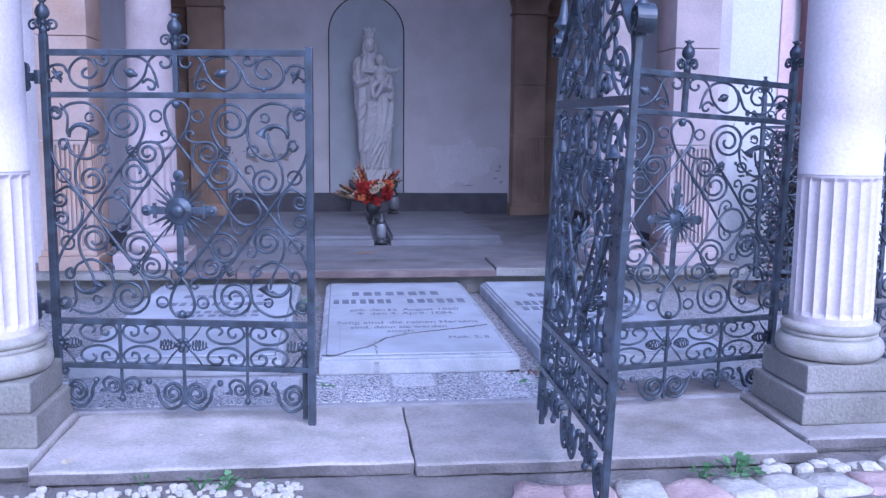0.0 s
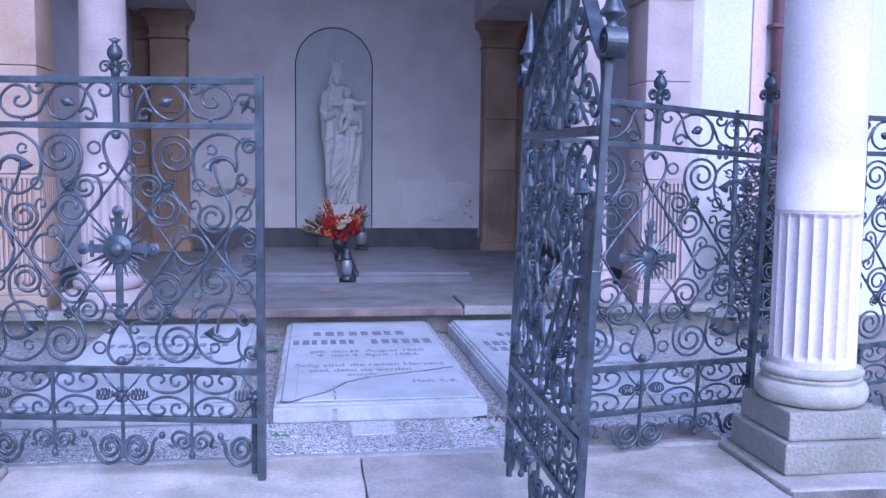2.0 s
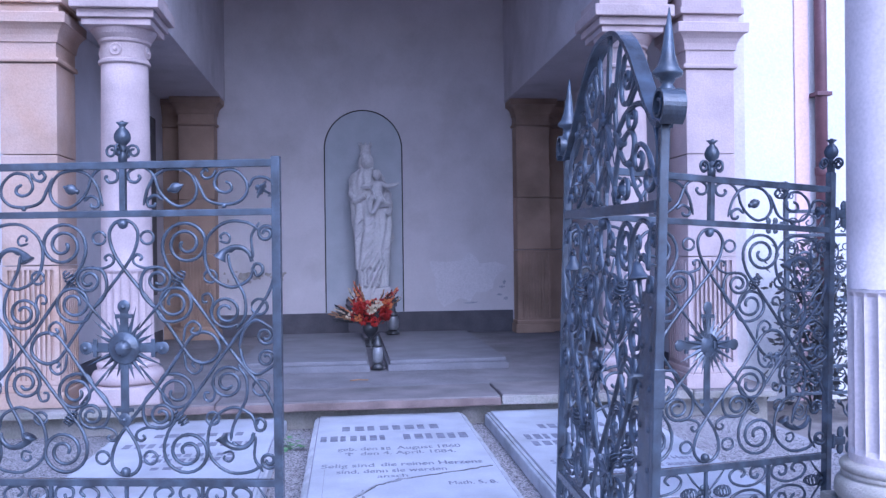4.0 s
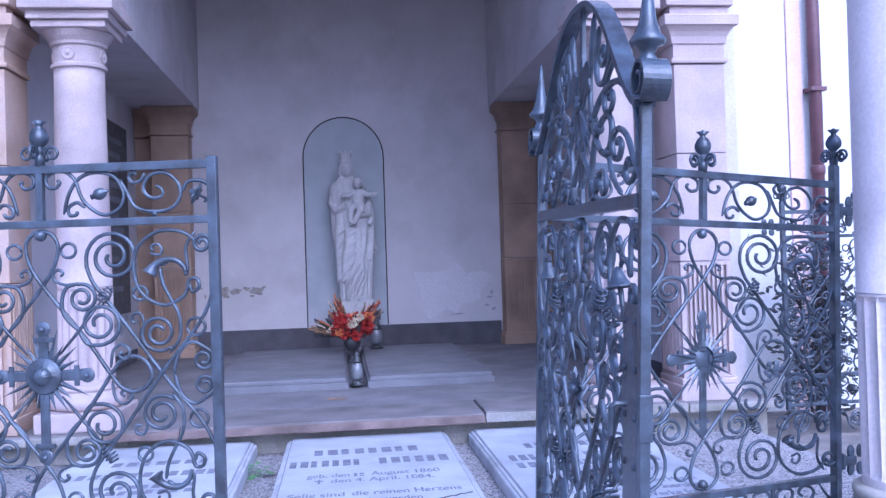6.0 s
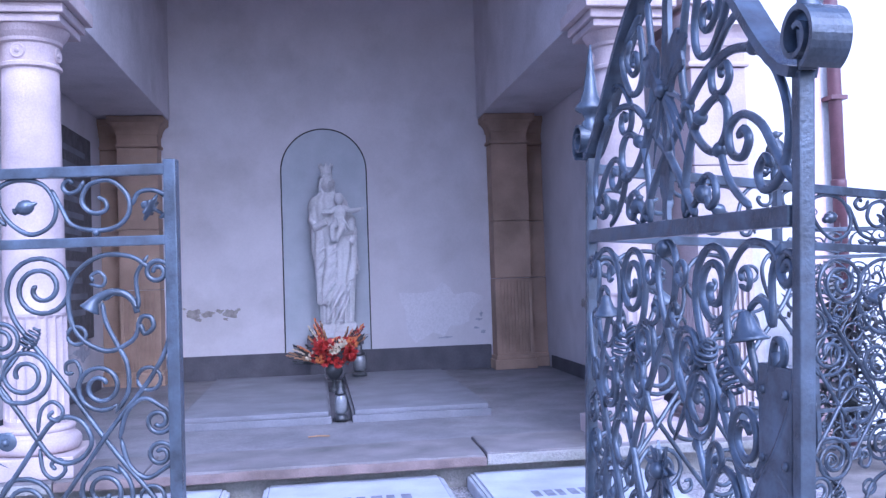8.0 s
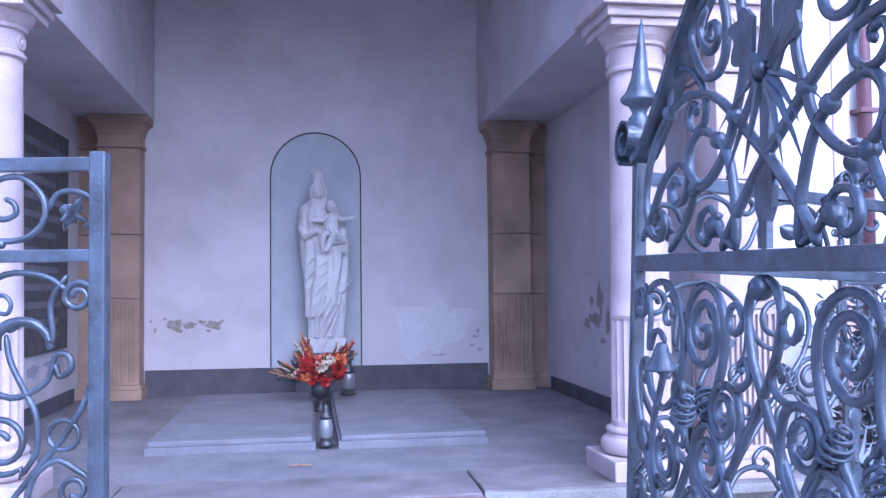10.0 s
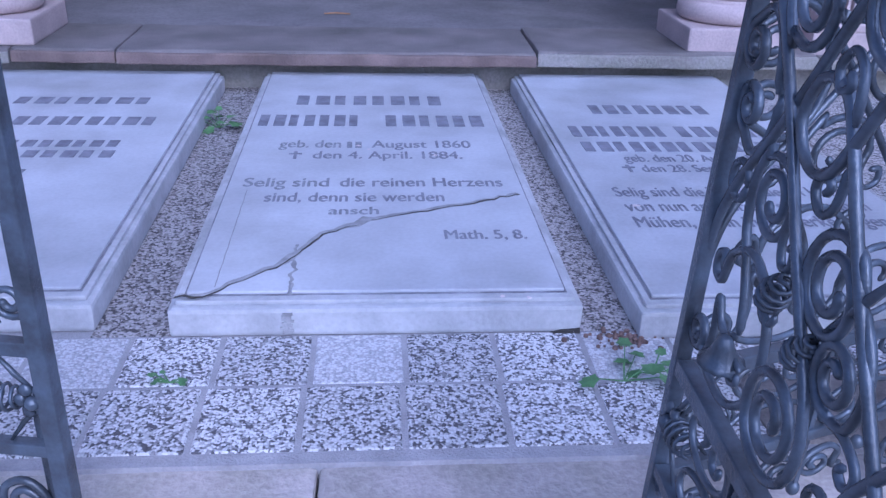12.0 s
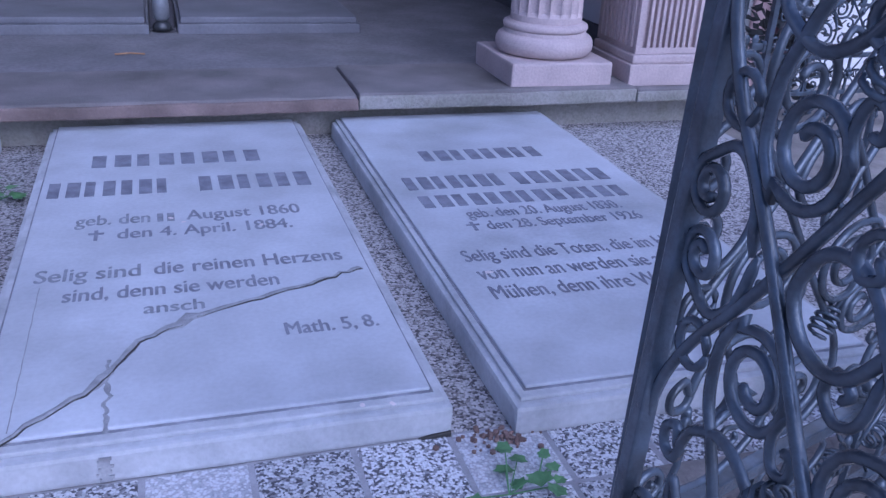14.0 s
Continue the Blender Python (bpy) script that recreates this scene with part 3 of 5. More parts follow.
def ray_cross(parent, u, v, arm=0.18, drop=0.30, rays=20, reach=0.15):
    """A cross with ball ends in a burst of tapering rays round a fluted boss."""
    for k in range(rays):
        bm = bmesh.new()
        a = 2 * math.pi * (k + 0.5) / rays
        L = reach * (1.0, 0.76, 0.90, 0.72)[k % 4]
        d, s = Vector((math.cos(a), 0, math.sin(a))), Vector((-math.sin(a), 0, math.cos(a)))
        base = [d * 0.05 + s * 0.0105, d * 0.05 - s * 0.0105]
        q = [base[0] + Vector((0, 0, 0)), base[1], d * L]
        ridge = bm.verts.new(d * 0.045 + Vector((0, -0.012, 0)))
        back = bm.verts.new(d * 0.045 + Vector((0, 0.008, 0)))
        a0, b0, tip = [bm.verts.new(p) for p in q]
        for tri in ((a0, ridge, tip), (ridge, b0, tip), (b0, back, tip), (back, a0, tip), (a0, b0, ridge), (b0, a0, back)):
            bm.faces.new(tri)
        bmesh.ops.translate(bm, vec=(u, 0, v), verts=bm.verts)
        part("ray", bm, IRON, parent)
    for dx, dz, L in ((1, 0, arm), (-1, 0, arm), (0, 1, arm * 1.05), (0, -1, drop)):
        b = box(-0.0155, 0.0155, -0.002, 0.006, 0.03, L - 0.02, 0.002)
        box(-0.034, 0.034, -0.0045, 0.0045, L - 0.062, L - 0.046, 0.002, b)
        ball((0, 0, L - 0.018), 0.025, b, 14, 8, (1, 0.25, 1))
        ball((0, -0.008, L - 0.018), 0.010, b, 10, 6)
        ang = 0 if dz > 0 else (180 if dz < 0 else (90 if dx > 0 else -90))
        bmesh.ops.transform(b, matrix=Matrix.Translation((u, -0.006, v)) @ Matrix.Rotation(radians(ang), 4, "Y"), verts=b.verts)
        part("cross_arm", b, IRON, parent)
    b = lathe([(0.060, 0), (0.061, 0.004), (0.055, 0.008), (0.034, 0.009), (0.033, 0.016), (0.029, 0.024), (0.020, 0.031), (0.009, 0.034), (0.002, 0.035)], 40, None, 12, 0.010, 0.032, 0.0045)
    bmesh.ops.transform(b, matrix=Matrix.Translation((u, -0.006, v)) @ Matrix.Rotation(radians(90), 4, "X"), verts=b.verts)
    part("boss", b, IRON, parent, smooth=True)


def smooth(points, per=5):
    """A bar bent through the points of a drawing."""
    ps = [Vector((*p, 0)) for p in points]
    ps = [2 * ps[0] - ps[1]] + ps + [2 * ps[-1] - ps[-2]]
    out = []
    for a, b, c, d in zip(ps, ps[1:], ps[2:], ps[3:]):
        for i in range(per):
            t = i / per
            q = 0.5 * (2 * b + (c - a) * t + (2 * a - 5 * b + 4 * c - d) * t * t + (3 * b - a - 3 * c + d) * t**3)
            out.append((q.x, q.y))
    out.append((ps[-2].x, ps[-2].y))
    return out


def curl(c, R, a, d, turns=1.5, inner=0.25):
    """A spiral on the drawing, whose v runs downwards; from its eye outwards."""
    return [(u, v) for u, v in spiral(c, R, a, d, turns, inner, int(turns * 20))]


def eight(lo, hi, n=12):
    return [radians(lo + (hi - lo) * i / n) for i in range(n + 1)]


def field(parent, W, lo, hi, cross=True, y=0.0, thick=1.0, dense=False):
    """The scroll field of a panel, drawn for one quarter of 650 by 570 units and turned over into the other three."""
    C, M = W / 2, (lo + hi) / 2
    ku, kv = C / 650, (hi - M) / 570
    Q = lambda pts: [(u * ku, hi - v * kv) for u, v in pts]
    rg = lambda u, v, r: [(u + r * math.cos(a), v + r * math.sin(a)) for a in eight(0, 360, 14)]
    r = BAR * thick

    def four(name, pts, rad, both=True):
        base = Q(pts)
        for cu, cv in ((None, None), (C, None)) + (((None, M), (C, M)) if both else ()):
            lay(parent, name, mirrored(base, cu, cv), rad, y + (0.004 if cv else -0.004))

    # knot over the cross, diagonal, loop and back to the knot below
    knot = [(650, 10), (690, 28), (712, 75), (695, 150), (650, 225), (585, 310), (515, 400), (455, 485), (400, 570), (360, 622), (315, 638), (270, 620)]
    whole = knot + [(245, 575)] + [(u, 1140 - v) for u, v in reversed(knot)]
    for cu in (None, C):
        lay(parent, "knot_bar", mirrored(Q(smooth(whole)), cu, None), r, y)
    # corner curl, long side curve, crossing bar and large spiral of the other half
    big = curl((385, 1020), 100, 0, -1, 2.1, 0.16)
    side = curl((45, 80), 36, 195, -1, 1.5) + [(5, 150), (5, 220), (25, 310), (75, 400), (140, 480), (210, 572), (330, 745), (415, 860), (462, 925), (484, 985)]
    four("long_scroll", side[:30] + smooth(side[30:], 4) + big[::-1], r)
    # spirals that fill the lozenges
    four("scroll", smooth([(515, 400), (565, 345), (577, 290), (560, 235), (515, 218)], 4) + curl((500, 275), 56, 285, 1, 1.7)[::-1], r * 0.95)
    four("scroll", smooth([(515, 218), (560, 222), (600, 205), (608, 180), (590, 163), (570, 175), (580, 190)], 4), r * 0.8)
    four("scroll", smooth([(515, 400), (485, 450), (435, 457)], 4) + curl((435, 375), 80, 100, -1, 1.8)[::-1], r * 0.95)
    four("scroll", smooth([(205, 165), (195, 225), (165, 290), (137, 350), (135, 430), (170, 490)], 4) + curl((215, 415), 72, 130, 1, 1.8)[::-1], r * 0.95)
    four("scroll", smooth([(285, 420), (270, 375), (285, 338), (312, 345), (312, 372), (292, 372)], 4), r * 0.8)
    four("scroll", smooth([(398, 545), (388, 480), (355, 455), (325, 480), (338, 512), (365, 500), (352, 482)], 4), r * 0.8)
    # curls along the stile
    half = curl((50, 520), 42, 250, 1, 1.6)
    c_way = half + smooth([half[-1], (90, 452), (140, 490), (163, 570)], 4)[1:]
    four("scroll", c_way, r * 0.95)
    four("ring", rg(75, 395, 34), r * 0.8)
    # circle of the horn flower
    four("scroll", smooth([(65, 70), (120, 32), (210, 28), (285, 85), (303, 170), (275, 262), (195, 310), (120, 280), (98, 235), (85, 262), (60, 245), (65, 215), (92, 212), (105, 245)], 4), r * 0.95)
    four("scroll", smooth([(70, 30), (105, 90), (100, 170), (108, 180), (130, 145), (165, 138), (200, 160)], 4), r * 0.85)
    four("ring", rg(280, 262, 27), r * 0.8)
    four("scroll", smooth([(240, 110), (205, 118), (195, 95), (212, 75), (235, 85), (230, 102)], 4), r * 0.7)
    four("ring", rg(547, 90, 28), r * 0.8)
    four("bar", [(415, 270), (515, 400), (590, 490)], r * 0.95)
    for cu in (None, C):
        s = -1 if cu else 1
        for cv in (None, M):
            (bu, bv), = mirrored(Q([(200, 160)]), cu, cv)
            if dense:
                bell(parent, bu, bv, 0.034, 8 * s, y - 0.012, 6)
            else:
                horn(parent, mirrored(Q([(106, 200), (116, 165), (145, 140), (185, 138), (222, 158), (240, 186)]), cu, cv), y)
            (bu, bv), = mirrored(Q([(415, 265)]), cu, cv)
            coil(parent, bu, bv, 0.062, 0.019, (-38 if cv is None else 38) * s, 5)
            if dense:
                (bu, bv), = mirrored(Q([(300, 300)]), cu, cv)
                coil(parent, bu, bv, 0.07, 0.020, 35 * s, 5)
    for v in (30, 1110):
        part("knob", ball((C, y - 0.006, Q([(0, v)])[0][1]), 0.019, None, 12, 8), IRON, parent, smooth=True)
    if cross:
        ray_cross(parent, C, M, 0.165, 0.285, 22, 0.165)


def side_rosette(parent, u, v, s, y=0.0):
    """A small rosette on a pin, its disc standing across the panel."""
    bm = lathe([(0.004, -0.034), (0.005, -0.012), (0.012, -0.007), (0.036, -0.004), (0.038, 0.0), (0.034, 0.004), (0.014, 0.006), (0.011, 0.012), (0.012, 0.018), (0.006, 0.025)], 24, None, 6, -0.006, 0.005, 0.012)
    bmesh.ops.transform(bm, matrix=Matrix.Translation((u, y, v)) @ Matrix.Rotation(radians(62 * s), 4, "Y"), verts=bm.verts)
    return part("rosette", bm, IRON, parent, smooth=True)


def horn(parent, pts, y=0.0):
    """A curved trumpet flower swept along pts, flaring to its mouth."""
    way = smooth(pts, 6)
    bm = tube([(u, y - 0.010 * i / len(way), v) for i, (u, v) in enumerate(way)], 0.0225, 12, None, lambda t: 0.32 + 0.26 * t + 0.62 * max(0.0, (t - 0.72) / 0.28) ** 2)
    return part("horn_flower", bm, IRON, parent, smooth=True)


def low_band(parent, W, lo, hi, y=0.0):
    """The narrow band of paired C-scrolls under the field, with coils and rosettes; drawn on cells of 320 by 200 units."""
    C, M = W / 2, (lo + hi) / 2
    k, kv = C / 640, (hi - lo) / 200
    up = smooth([(175, 48), (195, 28), (178, 6), (142, 8), (118, 35), (140, 72), (200, 90), (260, 82), (302, 50), (295, 12), (262, 2), (228, 16), (230, 48), (256, 55), (264, 34)], 4)
    for cu in (None, C):
        for div in (None, 320):
            a = [((640 - u) if div else u, v) for u, v in up]
            b = [((640 - u) if div else u, v) for u, v in ((95, -5), (60, 45), (20, 88))]
            for cv in (None, M):
                lay(parent, "scroll", mirrored([(u * k, hi - v * kv) for u, v in a], cu, cv), 0.0062, y)
                lay(parent, "bar", mirrored([(u * k, hi - v * kv) for u, v in b], cu, cv), 0.0055, y)
        for c in (85, 560):
            (u, v), = mirrored([(c * k, M)], cu, None)
            coil(parent, u, v, 0.075, 0.024, 90, 5)
        (u, v), = mirrored([(320 * k, M)], cu, None)
        part("divider", box(u - 0.006, u + 0.006, y - 0.008, y + 0.006, lo, hi), IRON, parent)
    for u in (0.025, C, W - 0.025):
        bm = ball((u, y - 0.012, M), 0.014, None, 10, 6)
        ros = part("rosette", bm, IRON, parent, smooth=True)
        for q in range(6):
            a = q * math.pi / 3
            part("petal", ball((u + 0.024 * math.cos(a), y - 0.006, M + 0.024 * math.sin(a)), 0.013, None, 8, 5, (1, 0.6, 1)), IRON, ros, smooth=True)
    part("divider", box(C - 0.006, C + 0.006, y - 0.006, y + 0.006, lo, hi), IRON, parent)


def feet(parent, W, lo, floor=0.03, y=0.0):
    """Hanging scrolls along the bottom edge, drawn in units of the band above."""
    C = W / 2
    k = C / 640
    kv = (lo - floor) / 205
    small = smooth([(210, 110), (236, 110), (226, 70), (256, 45), (300, 60), (312, 98), (282, 120), (255, 104), (260, 78), (284, 74), (292, 94), (276, 101)], 4)
    big = smooth([(190, 72), (172, 100), (160, 150), (115, 194), (55, 172), (44, 110), (80, 70), (126, 86), (136, 132), (102, 160), (66, 142), (64, 108), (90, 92), (112, 108), (108, 132), (88, 130)], 4)
    for cu in (None, C):
        for div in (None, 1):
            for pts, r in ((small, 0.0070), (big, 0.0080)):
                a = [((674 - u) if div and r > 0.0075 else (640 - u) if div else u, v) for u, v in pts]
                lay(parent, "foot_scroll", mirrored([(u * k, lo - v * kv) for u, v in a], cu, None), r, y)
            (u, v), = mirrored([((460 if div else 190) * k, lo - 62 * kv)], cu, None)
            part("drop", ball((u, y, v), 0.014, None, 10, 6, (1, 1, 1.15)), IRON, parent, smooth=True)
        (u, v), = mirrored([(322 * k, lo - 150 * kv)], cu, None)
        part("drop", ball((u, y, v), 0.014, None, 10, 6, (1, 1, 1.25)), IRON, parent, smooth=True)
        part("stem", box(u - 0.0055, u + 0.0055, y - 0.0055, y + 0.0055, v, lo), IRON, parent)
    part("stem", box(C - 0.006, C + 0.006, y - 0.006, y + 0.006, lo - 0.16, lo), IRON, parent)
    part("hook", tube([(0.0, y, lo - 0.01), (0.03, y, lo - 0.03), (0.045, y, lo - 0.015), (0.03, y, lo - 0.002)], 0.008, 6), IRON, parent, smooth=True)


def top_band(parent, W, lo, hi, y=0.0):
    """The frieze under the top rail, drawn for one half of 655 by 195 units."""
    C = W / 2
    k, kv = C / 655, (hi - lo) / 195
    draw = (
        [(115, 95), (95, 55), (50, 50), (12, 75), (6, 112), (35, 140)],
        [(215, 65), (193, 80), (190, 105), (215, 118), (245, 108), (262, 75), (240, 25), (180, 12), (130, 60), (125, 120), (165, 165), (235, 172), (295, 150), (325, 90), (350, 35)],
        [(590, 28), (580, 42), (598, 62), (628, 52), (628, 12), (575, -10), (525, 25), (498, 105), (455, 158), (405, 180), (352, 150), (338, 88), (375, 20), (445, 2), (505, 24), (545, 85), (567, 172)],
        [(485, 148), (515, 125), (548, 145), (545, 176), (520, 176), (515, 160)],
        [(255, 10), (270, 40), (300, 50), (317, 28), (300, 5), (287, 20)],
    )
    for cu in (None, C):
        s = -1 if cu else 1
        for pts in draw:
            lay(parent, "scroll", mirrored([(u * k, hi - v * kv) for u, v in smooth(pts, 4)], cu, None), 0.0064, y)
        (u, v), = mirrored([(430 * k, hi - 92 * kv)], cu, None)
        bud(parent, u, v, 0.024, 110 * s, y)
        (u, v), = mirrored([(222 * k, hi - 180 * kv)], cu, None)
        part("knob", ball((u, y, v), 0.010, None, 8, 6), IRON, parent, smooth=True)
        (u, v), = mirrored([(62 * k, hi - 105 * kv)], cu, None)
        side_rosette(parent, u, v, s, y)
    part("centre_post", box(C - 0.011, C + 0.011, y - 0.012, y + 0.012, lo, hi + 0.012, 0.002), IRON, parent)


def fence_panel(name, W, label, end=0.016, floor=0.03, hinge=True, foot=0.0):
    """A low wing of the gate screen: its own frame, three fields of scrolls, finials."""
    p = thing(name, label, "gate panel", group="wings of the gate screen")
    bars = {"top_rail": (1.612, 1.640), "middle_rail": (1.432, 1.457), "lower_rail": (0.425, 0.452), "bottom_rail": (0.222, 0.246)}
    for nm, (a, b) in bars.items():
        part(nm, box(0.012, W - 0.012, -0.013, 0.013, a, b, 0.003), IRON, p)
    part("stile", box(-0.016, 0.016, -0.016, 0.016, 0.20, 1.705, 0.003), IRON, p)
    part("stile", box(W - end, W + end, -end, end, foot, 1.650, 0.003), IRON, p)
    if end > 0.012:
        part("bolt", lathe([(0.012, 0.002), (0.012, 0.30)], 8, cx=W - 0.036, cy=0.02), IRON, p)
    field(p, W, 0.452, 1.432)
    low_band(p, W, 0.246, 0.425)
    feet(p, W, 0.222, floor)
    top_band(p, W, 1.457, 1.612)
    finial(p, 0.0, 1.70)
    finial(p, W / 2, 1.636)
    if hinge:
        for z in (1.52, 0.50):
            b = box(-0.11, 0.02, -0.012, 0.012, z - 0.018, z + 0.018, 0.004)
            lathe([(0.018, z - 0.03), (0.018, z + 0.03)], 10, b, cx=-0.03)
            for q in range(4):
                a = radians(45 + 90 * q)
                ball((-0.115 + 0.04 * math.cos(a), 0.0, z + 0.05 * math.sin(a)), 0.026, b, 8, 5, (0.9, 0.35, 1.1))
            part("hinge_bracket", b, IRON, p)
    return p


left_wing = fence_panel("gate_wing", 1.165, "dark painted wrought iron gate wing with scrollwork and a rayed cross", foot=-0.018)
left_wing.matrix_world = pose(-1.17, 4.60, 0, 0, 0, -9.9)
right_wing = fence_panel("gate_wing", 1.415, "dark painted wrought iron wing screening the space beside the open gate", 0.010, 0.055)
right_wing.matrix_world = pose(2.337, 4.817, -0.083, 0, -2.4, -159.5)
side = copy_thing(right_wing, pose(2.70, 4.86, -0.06, 0, 0, 18))
tagged(side, "wrought iron screen wing beyond the white column")
far = copy_thing(left_wing, pose(3.56, 7.50, -0.075, 0, 0, 3))
tagged(far, "wrought iron screen before the bright limewashed facade")


def gate_leaf(W=1.03):
    """The tall door of the screen: stiles with spear heads, an arched top rail."""
    g = thing("gate_leaf", "open wrought iron gate leaf with arched top and spear finials", "gate")
    for u in (0.0, W):
        part("stile", box(u - 0.012, u + 0.012, -0.012, 0.012, 0.03 if u == 0 else -0.02, 1.60, 0.003), IRON, g)
    for nm, (a, b) in {"middle_rail": (1.378, 1.41), "lower_rail": (0.425, 0.455), "bottom_rail": (0.222, 0.246)}.items():
        part(nm, box(0.019, W - 0.019, -0.014, 0.014, a, b, 0.003), IRON, g)
    arc = []
    for i in range(33):
        s = i / 32
        x = abs(2 * s - 1)
        arc.append((s * W, 1.60 + 0.335 * (math.cos(math.pi * x ** 1.25) * 0.5 + 0.5) ** 0.8))
    bm = bmesh.new()
    rows = []
    for i, (u, v) in enumerate(arc):
        j, k = min(i + 1, 32), max(i - 1, 0)
        t = Vector((arc[j][0] - arc[k][0], 0, arc[j][1] - arc[k][1])).normalized()
        nrm = Vector((-t.z, 0, t.x)) * 0.008
        c = Vector((u, 0, v))
        rows.append([bm.verts.new(c + d) for d in (nrm + Vector((0, -0.023, 0)), nrm + Vector((0, 0.023, 0)), -nrm + Vector((0, 0.023, 0)), -nrm + Vector((0, -0.023, 0)))])
    for a, b in zip(rows, rows[1:]):
        for i in range(4):
            bm.faces.new((a[i], a[(i + 1) % 4], b[(i + 1) % 4], b[i]))
    bm.faces.new(rows[0])
    bm.faces.new(rows[-1][::-1])
    part("arched_rail", bm, IRON, g)
    for u, s in ((0.0, -1), (W, 1)):
        # band scroll on the head of the stile
        bm = bmesh.new()
        sp = spiral((u + s * 0.028, 1.645), 0.048, 250 if s < 0 else 290, 1 if s < 0 else -1, 1.5, 0.26, 44)
        pr = []
        for i, (a, b) in enumerate(sp):
            j, k = min(i + 1, len(sp) - 1), max(i - 1, 0)
            t = Vector((sp[j][0] - sp[k][0], 0, sp[j][1] - sp[k][1])).normalized()
            nrm = Vector((-t.z, 0, t.x)) * 0.004
            pr.append([bm.verts.new(Vector((a, 0, b)) + d) for d in (nrm + Vector((0, -0.03, 0)), nrm + Vector((0, 0.03, 0)), -nrm + Vector((0, 0.03, 0)), -nrm + Vector((0, -0.03, 0)))])
        for a, b in zip(pr, pr[1:]):
            for i in range(4):
                bm.faces.new((a[i], a[(i + 1) % 4], b[(i + 1) % 4], b[i]))
        bm.faces.new(pr[0])
        bm.faces.new(pr[-1][::-1])
        part("scroll_head", bm, IRON, g)
        sphead = [(0.014, 1.60), (0.016, 1.66), (0.022, 1.69), (0.014, 1.70), (0.022, 1.715), (0.037, 1.722), (0.040, 1.730), (0.028, 1.745), (0.018, 1.775), (0.011, 1.83), (0.0015, 1.895)]
        part("spear_finial", lathe(sphead, 16, cx=u + s * 0.012), IRON, g, smooth=True)
    field(g, W, 0.455, 1.378, False, 0.0, 1.08, True)
    for turn, size in ((20, 0.05), (-75, 0.06), (85, 0.06), (140, 0.075), (180, 0.085), (222, 0.075)):
        foliage(g, W / 2, 0.91, size, turn, -0.012)
    part("boss", ball((W / 2, -0.02, 0.91), 0.018, None, 12, 8), IRON, g, smooth=True)
    low_band(g, W, 0.246, 0.425)
    feet(g, W, 0.222, 0.02)
    # tympanum
    C = W / 2
    for cu in (None, C):
        s = -1 if cu else 1
        for pts, r in (
            ([(0.147, 1.673), (0.228, 1.687), (0.307, 1.677), (0.357, 1.658), (0.412, 1.623), (0.488, 1.567), (0.526, 1.54), (0.575, 1.497), (0.626, 1.445), (0.655, 1.412)], 0.0086),
            ([(0.36, 1.87), (0.294, 1.843), (0.249, 1.818), (0.242, 1.784), (0.27, 1.736), (0.307, 1.705), (0.348, 1.703), (0.374, 1.727), (0.379, 1.772), (0.366, 1.815), (0.35, 1.85)], 0.0078),
            ([(0.30, 1.828), (0.276, 1.80), (0.288, 1.765), (0.319, 1.745), (0.344, 1.757), (0.342, 1.786), (0.318, 1.792), (0.310, 1.772), (0.322, 1.766)], 0.0068),
            ([(0.40, 1.895), (0.425, 1.80), (0.441, 1.722), (0.436, 1.674), (0.412, 1.623), (0.393, 1.584), (0.344, 1.54), (0.291, 1.522), (0.248, 1.548), (0.243, 1.589), (0.272, 1.615), (0.315, 1.612), (0.355, 1.592), (0.392, 1.561), (0.418, 1.489), (0.425, 1.412)], 0.0082),
            ([(0.147, 1.673), (0.155, 1.723), (0.193, 1.745), (0.241, 1.732), (0.285, 1.70), (0.307, 1.664), (0.298, 1.629), (0.261, 1.622), (0.236, 1.642), (0.245, 1.668), (0.270, 1.664), (0.264, 1.648)], 0.0070),
            ([(0.022, 1.44), (0.075, 1.49), (0.124, 1.545), (0.189, 1.571), (0.237, 1.553), (0.228, 1.512), (0.188, 1.500), (0.165, 1.525), (0.182, 1.546), (0.203, 1.534)], 0.0076),
            ([(0.147, 1.673), (0.085, 1.63), (0.045, 1.565), (0.040, 1.50), (0.07, 1.45), (0.115, 1.44), (0.135, 1.468), (0.112, 1.492), (0.092, 1.474)], 0.0076),
            ([(0.425, 1.412), (0.37, 1.44), (0.34, 1.48), (0.30, 1.475), (0.288, 1.44), (0.315, 1.425), (0.33, 1.447)], 0.0070),
            ([(0.16, 1.415), (0.205, 1.44), (0.245, 1.475), (0.272, 1.522)], 0.0070),
        ):
            lay(g, "scroll", mirrored(smooth(pts, 4), cu, None), r)
        (u, v), = mirrored([(0.345, 1.452)], cu, None)
        bud(g, u, v, 0.020, 40 * s)
        for au, av in ((0.412, 1.623), (0.355, 1.592), (0.147, 1.673), (0.272, 1.522)):
            (u, v), = mirrored([(au, av)], cu, None)
            part("collar", ball((u, 0, v), 0.015, None, 8, 6), IRON, g, smooth=True)
    # flat centre post that swells like a spear, with a burst of thorns and two lobed sheet leaves
    half = [(0.013, 1.412), (0.012, 1.45), (0.024, 1.47), (0.027, 1.50), (0.020, 1.535), (0.011, 1.56), (0.015, 1.62), (0.026, 1.66), (0.027, 1.69), (0.018, 1.74), (0.016, 1.80), (0.012, 1.925)]
    part("centre_post", prism([(C + a, z) for a, z in half] + [(C - a, z) for a, z in reversed(half)], -0.005, 0.005), IRON, g)
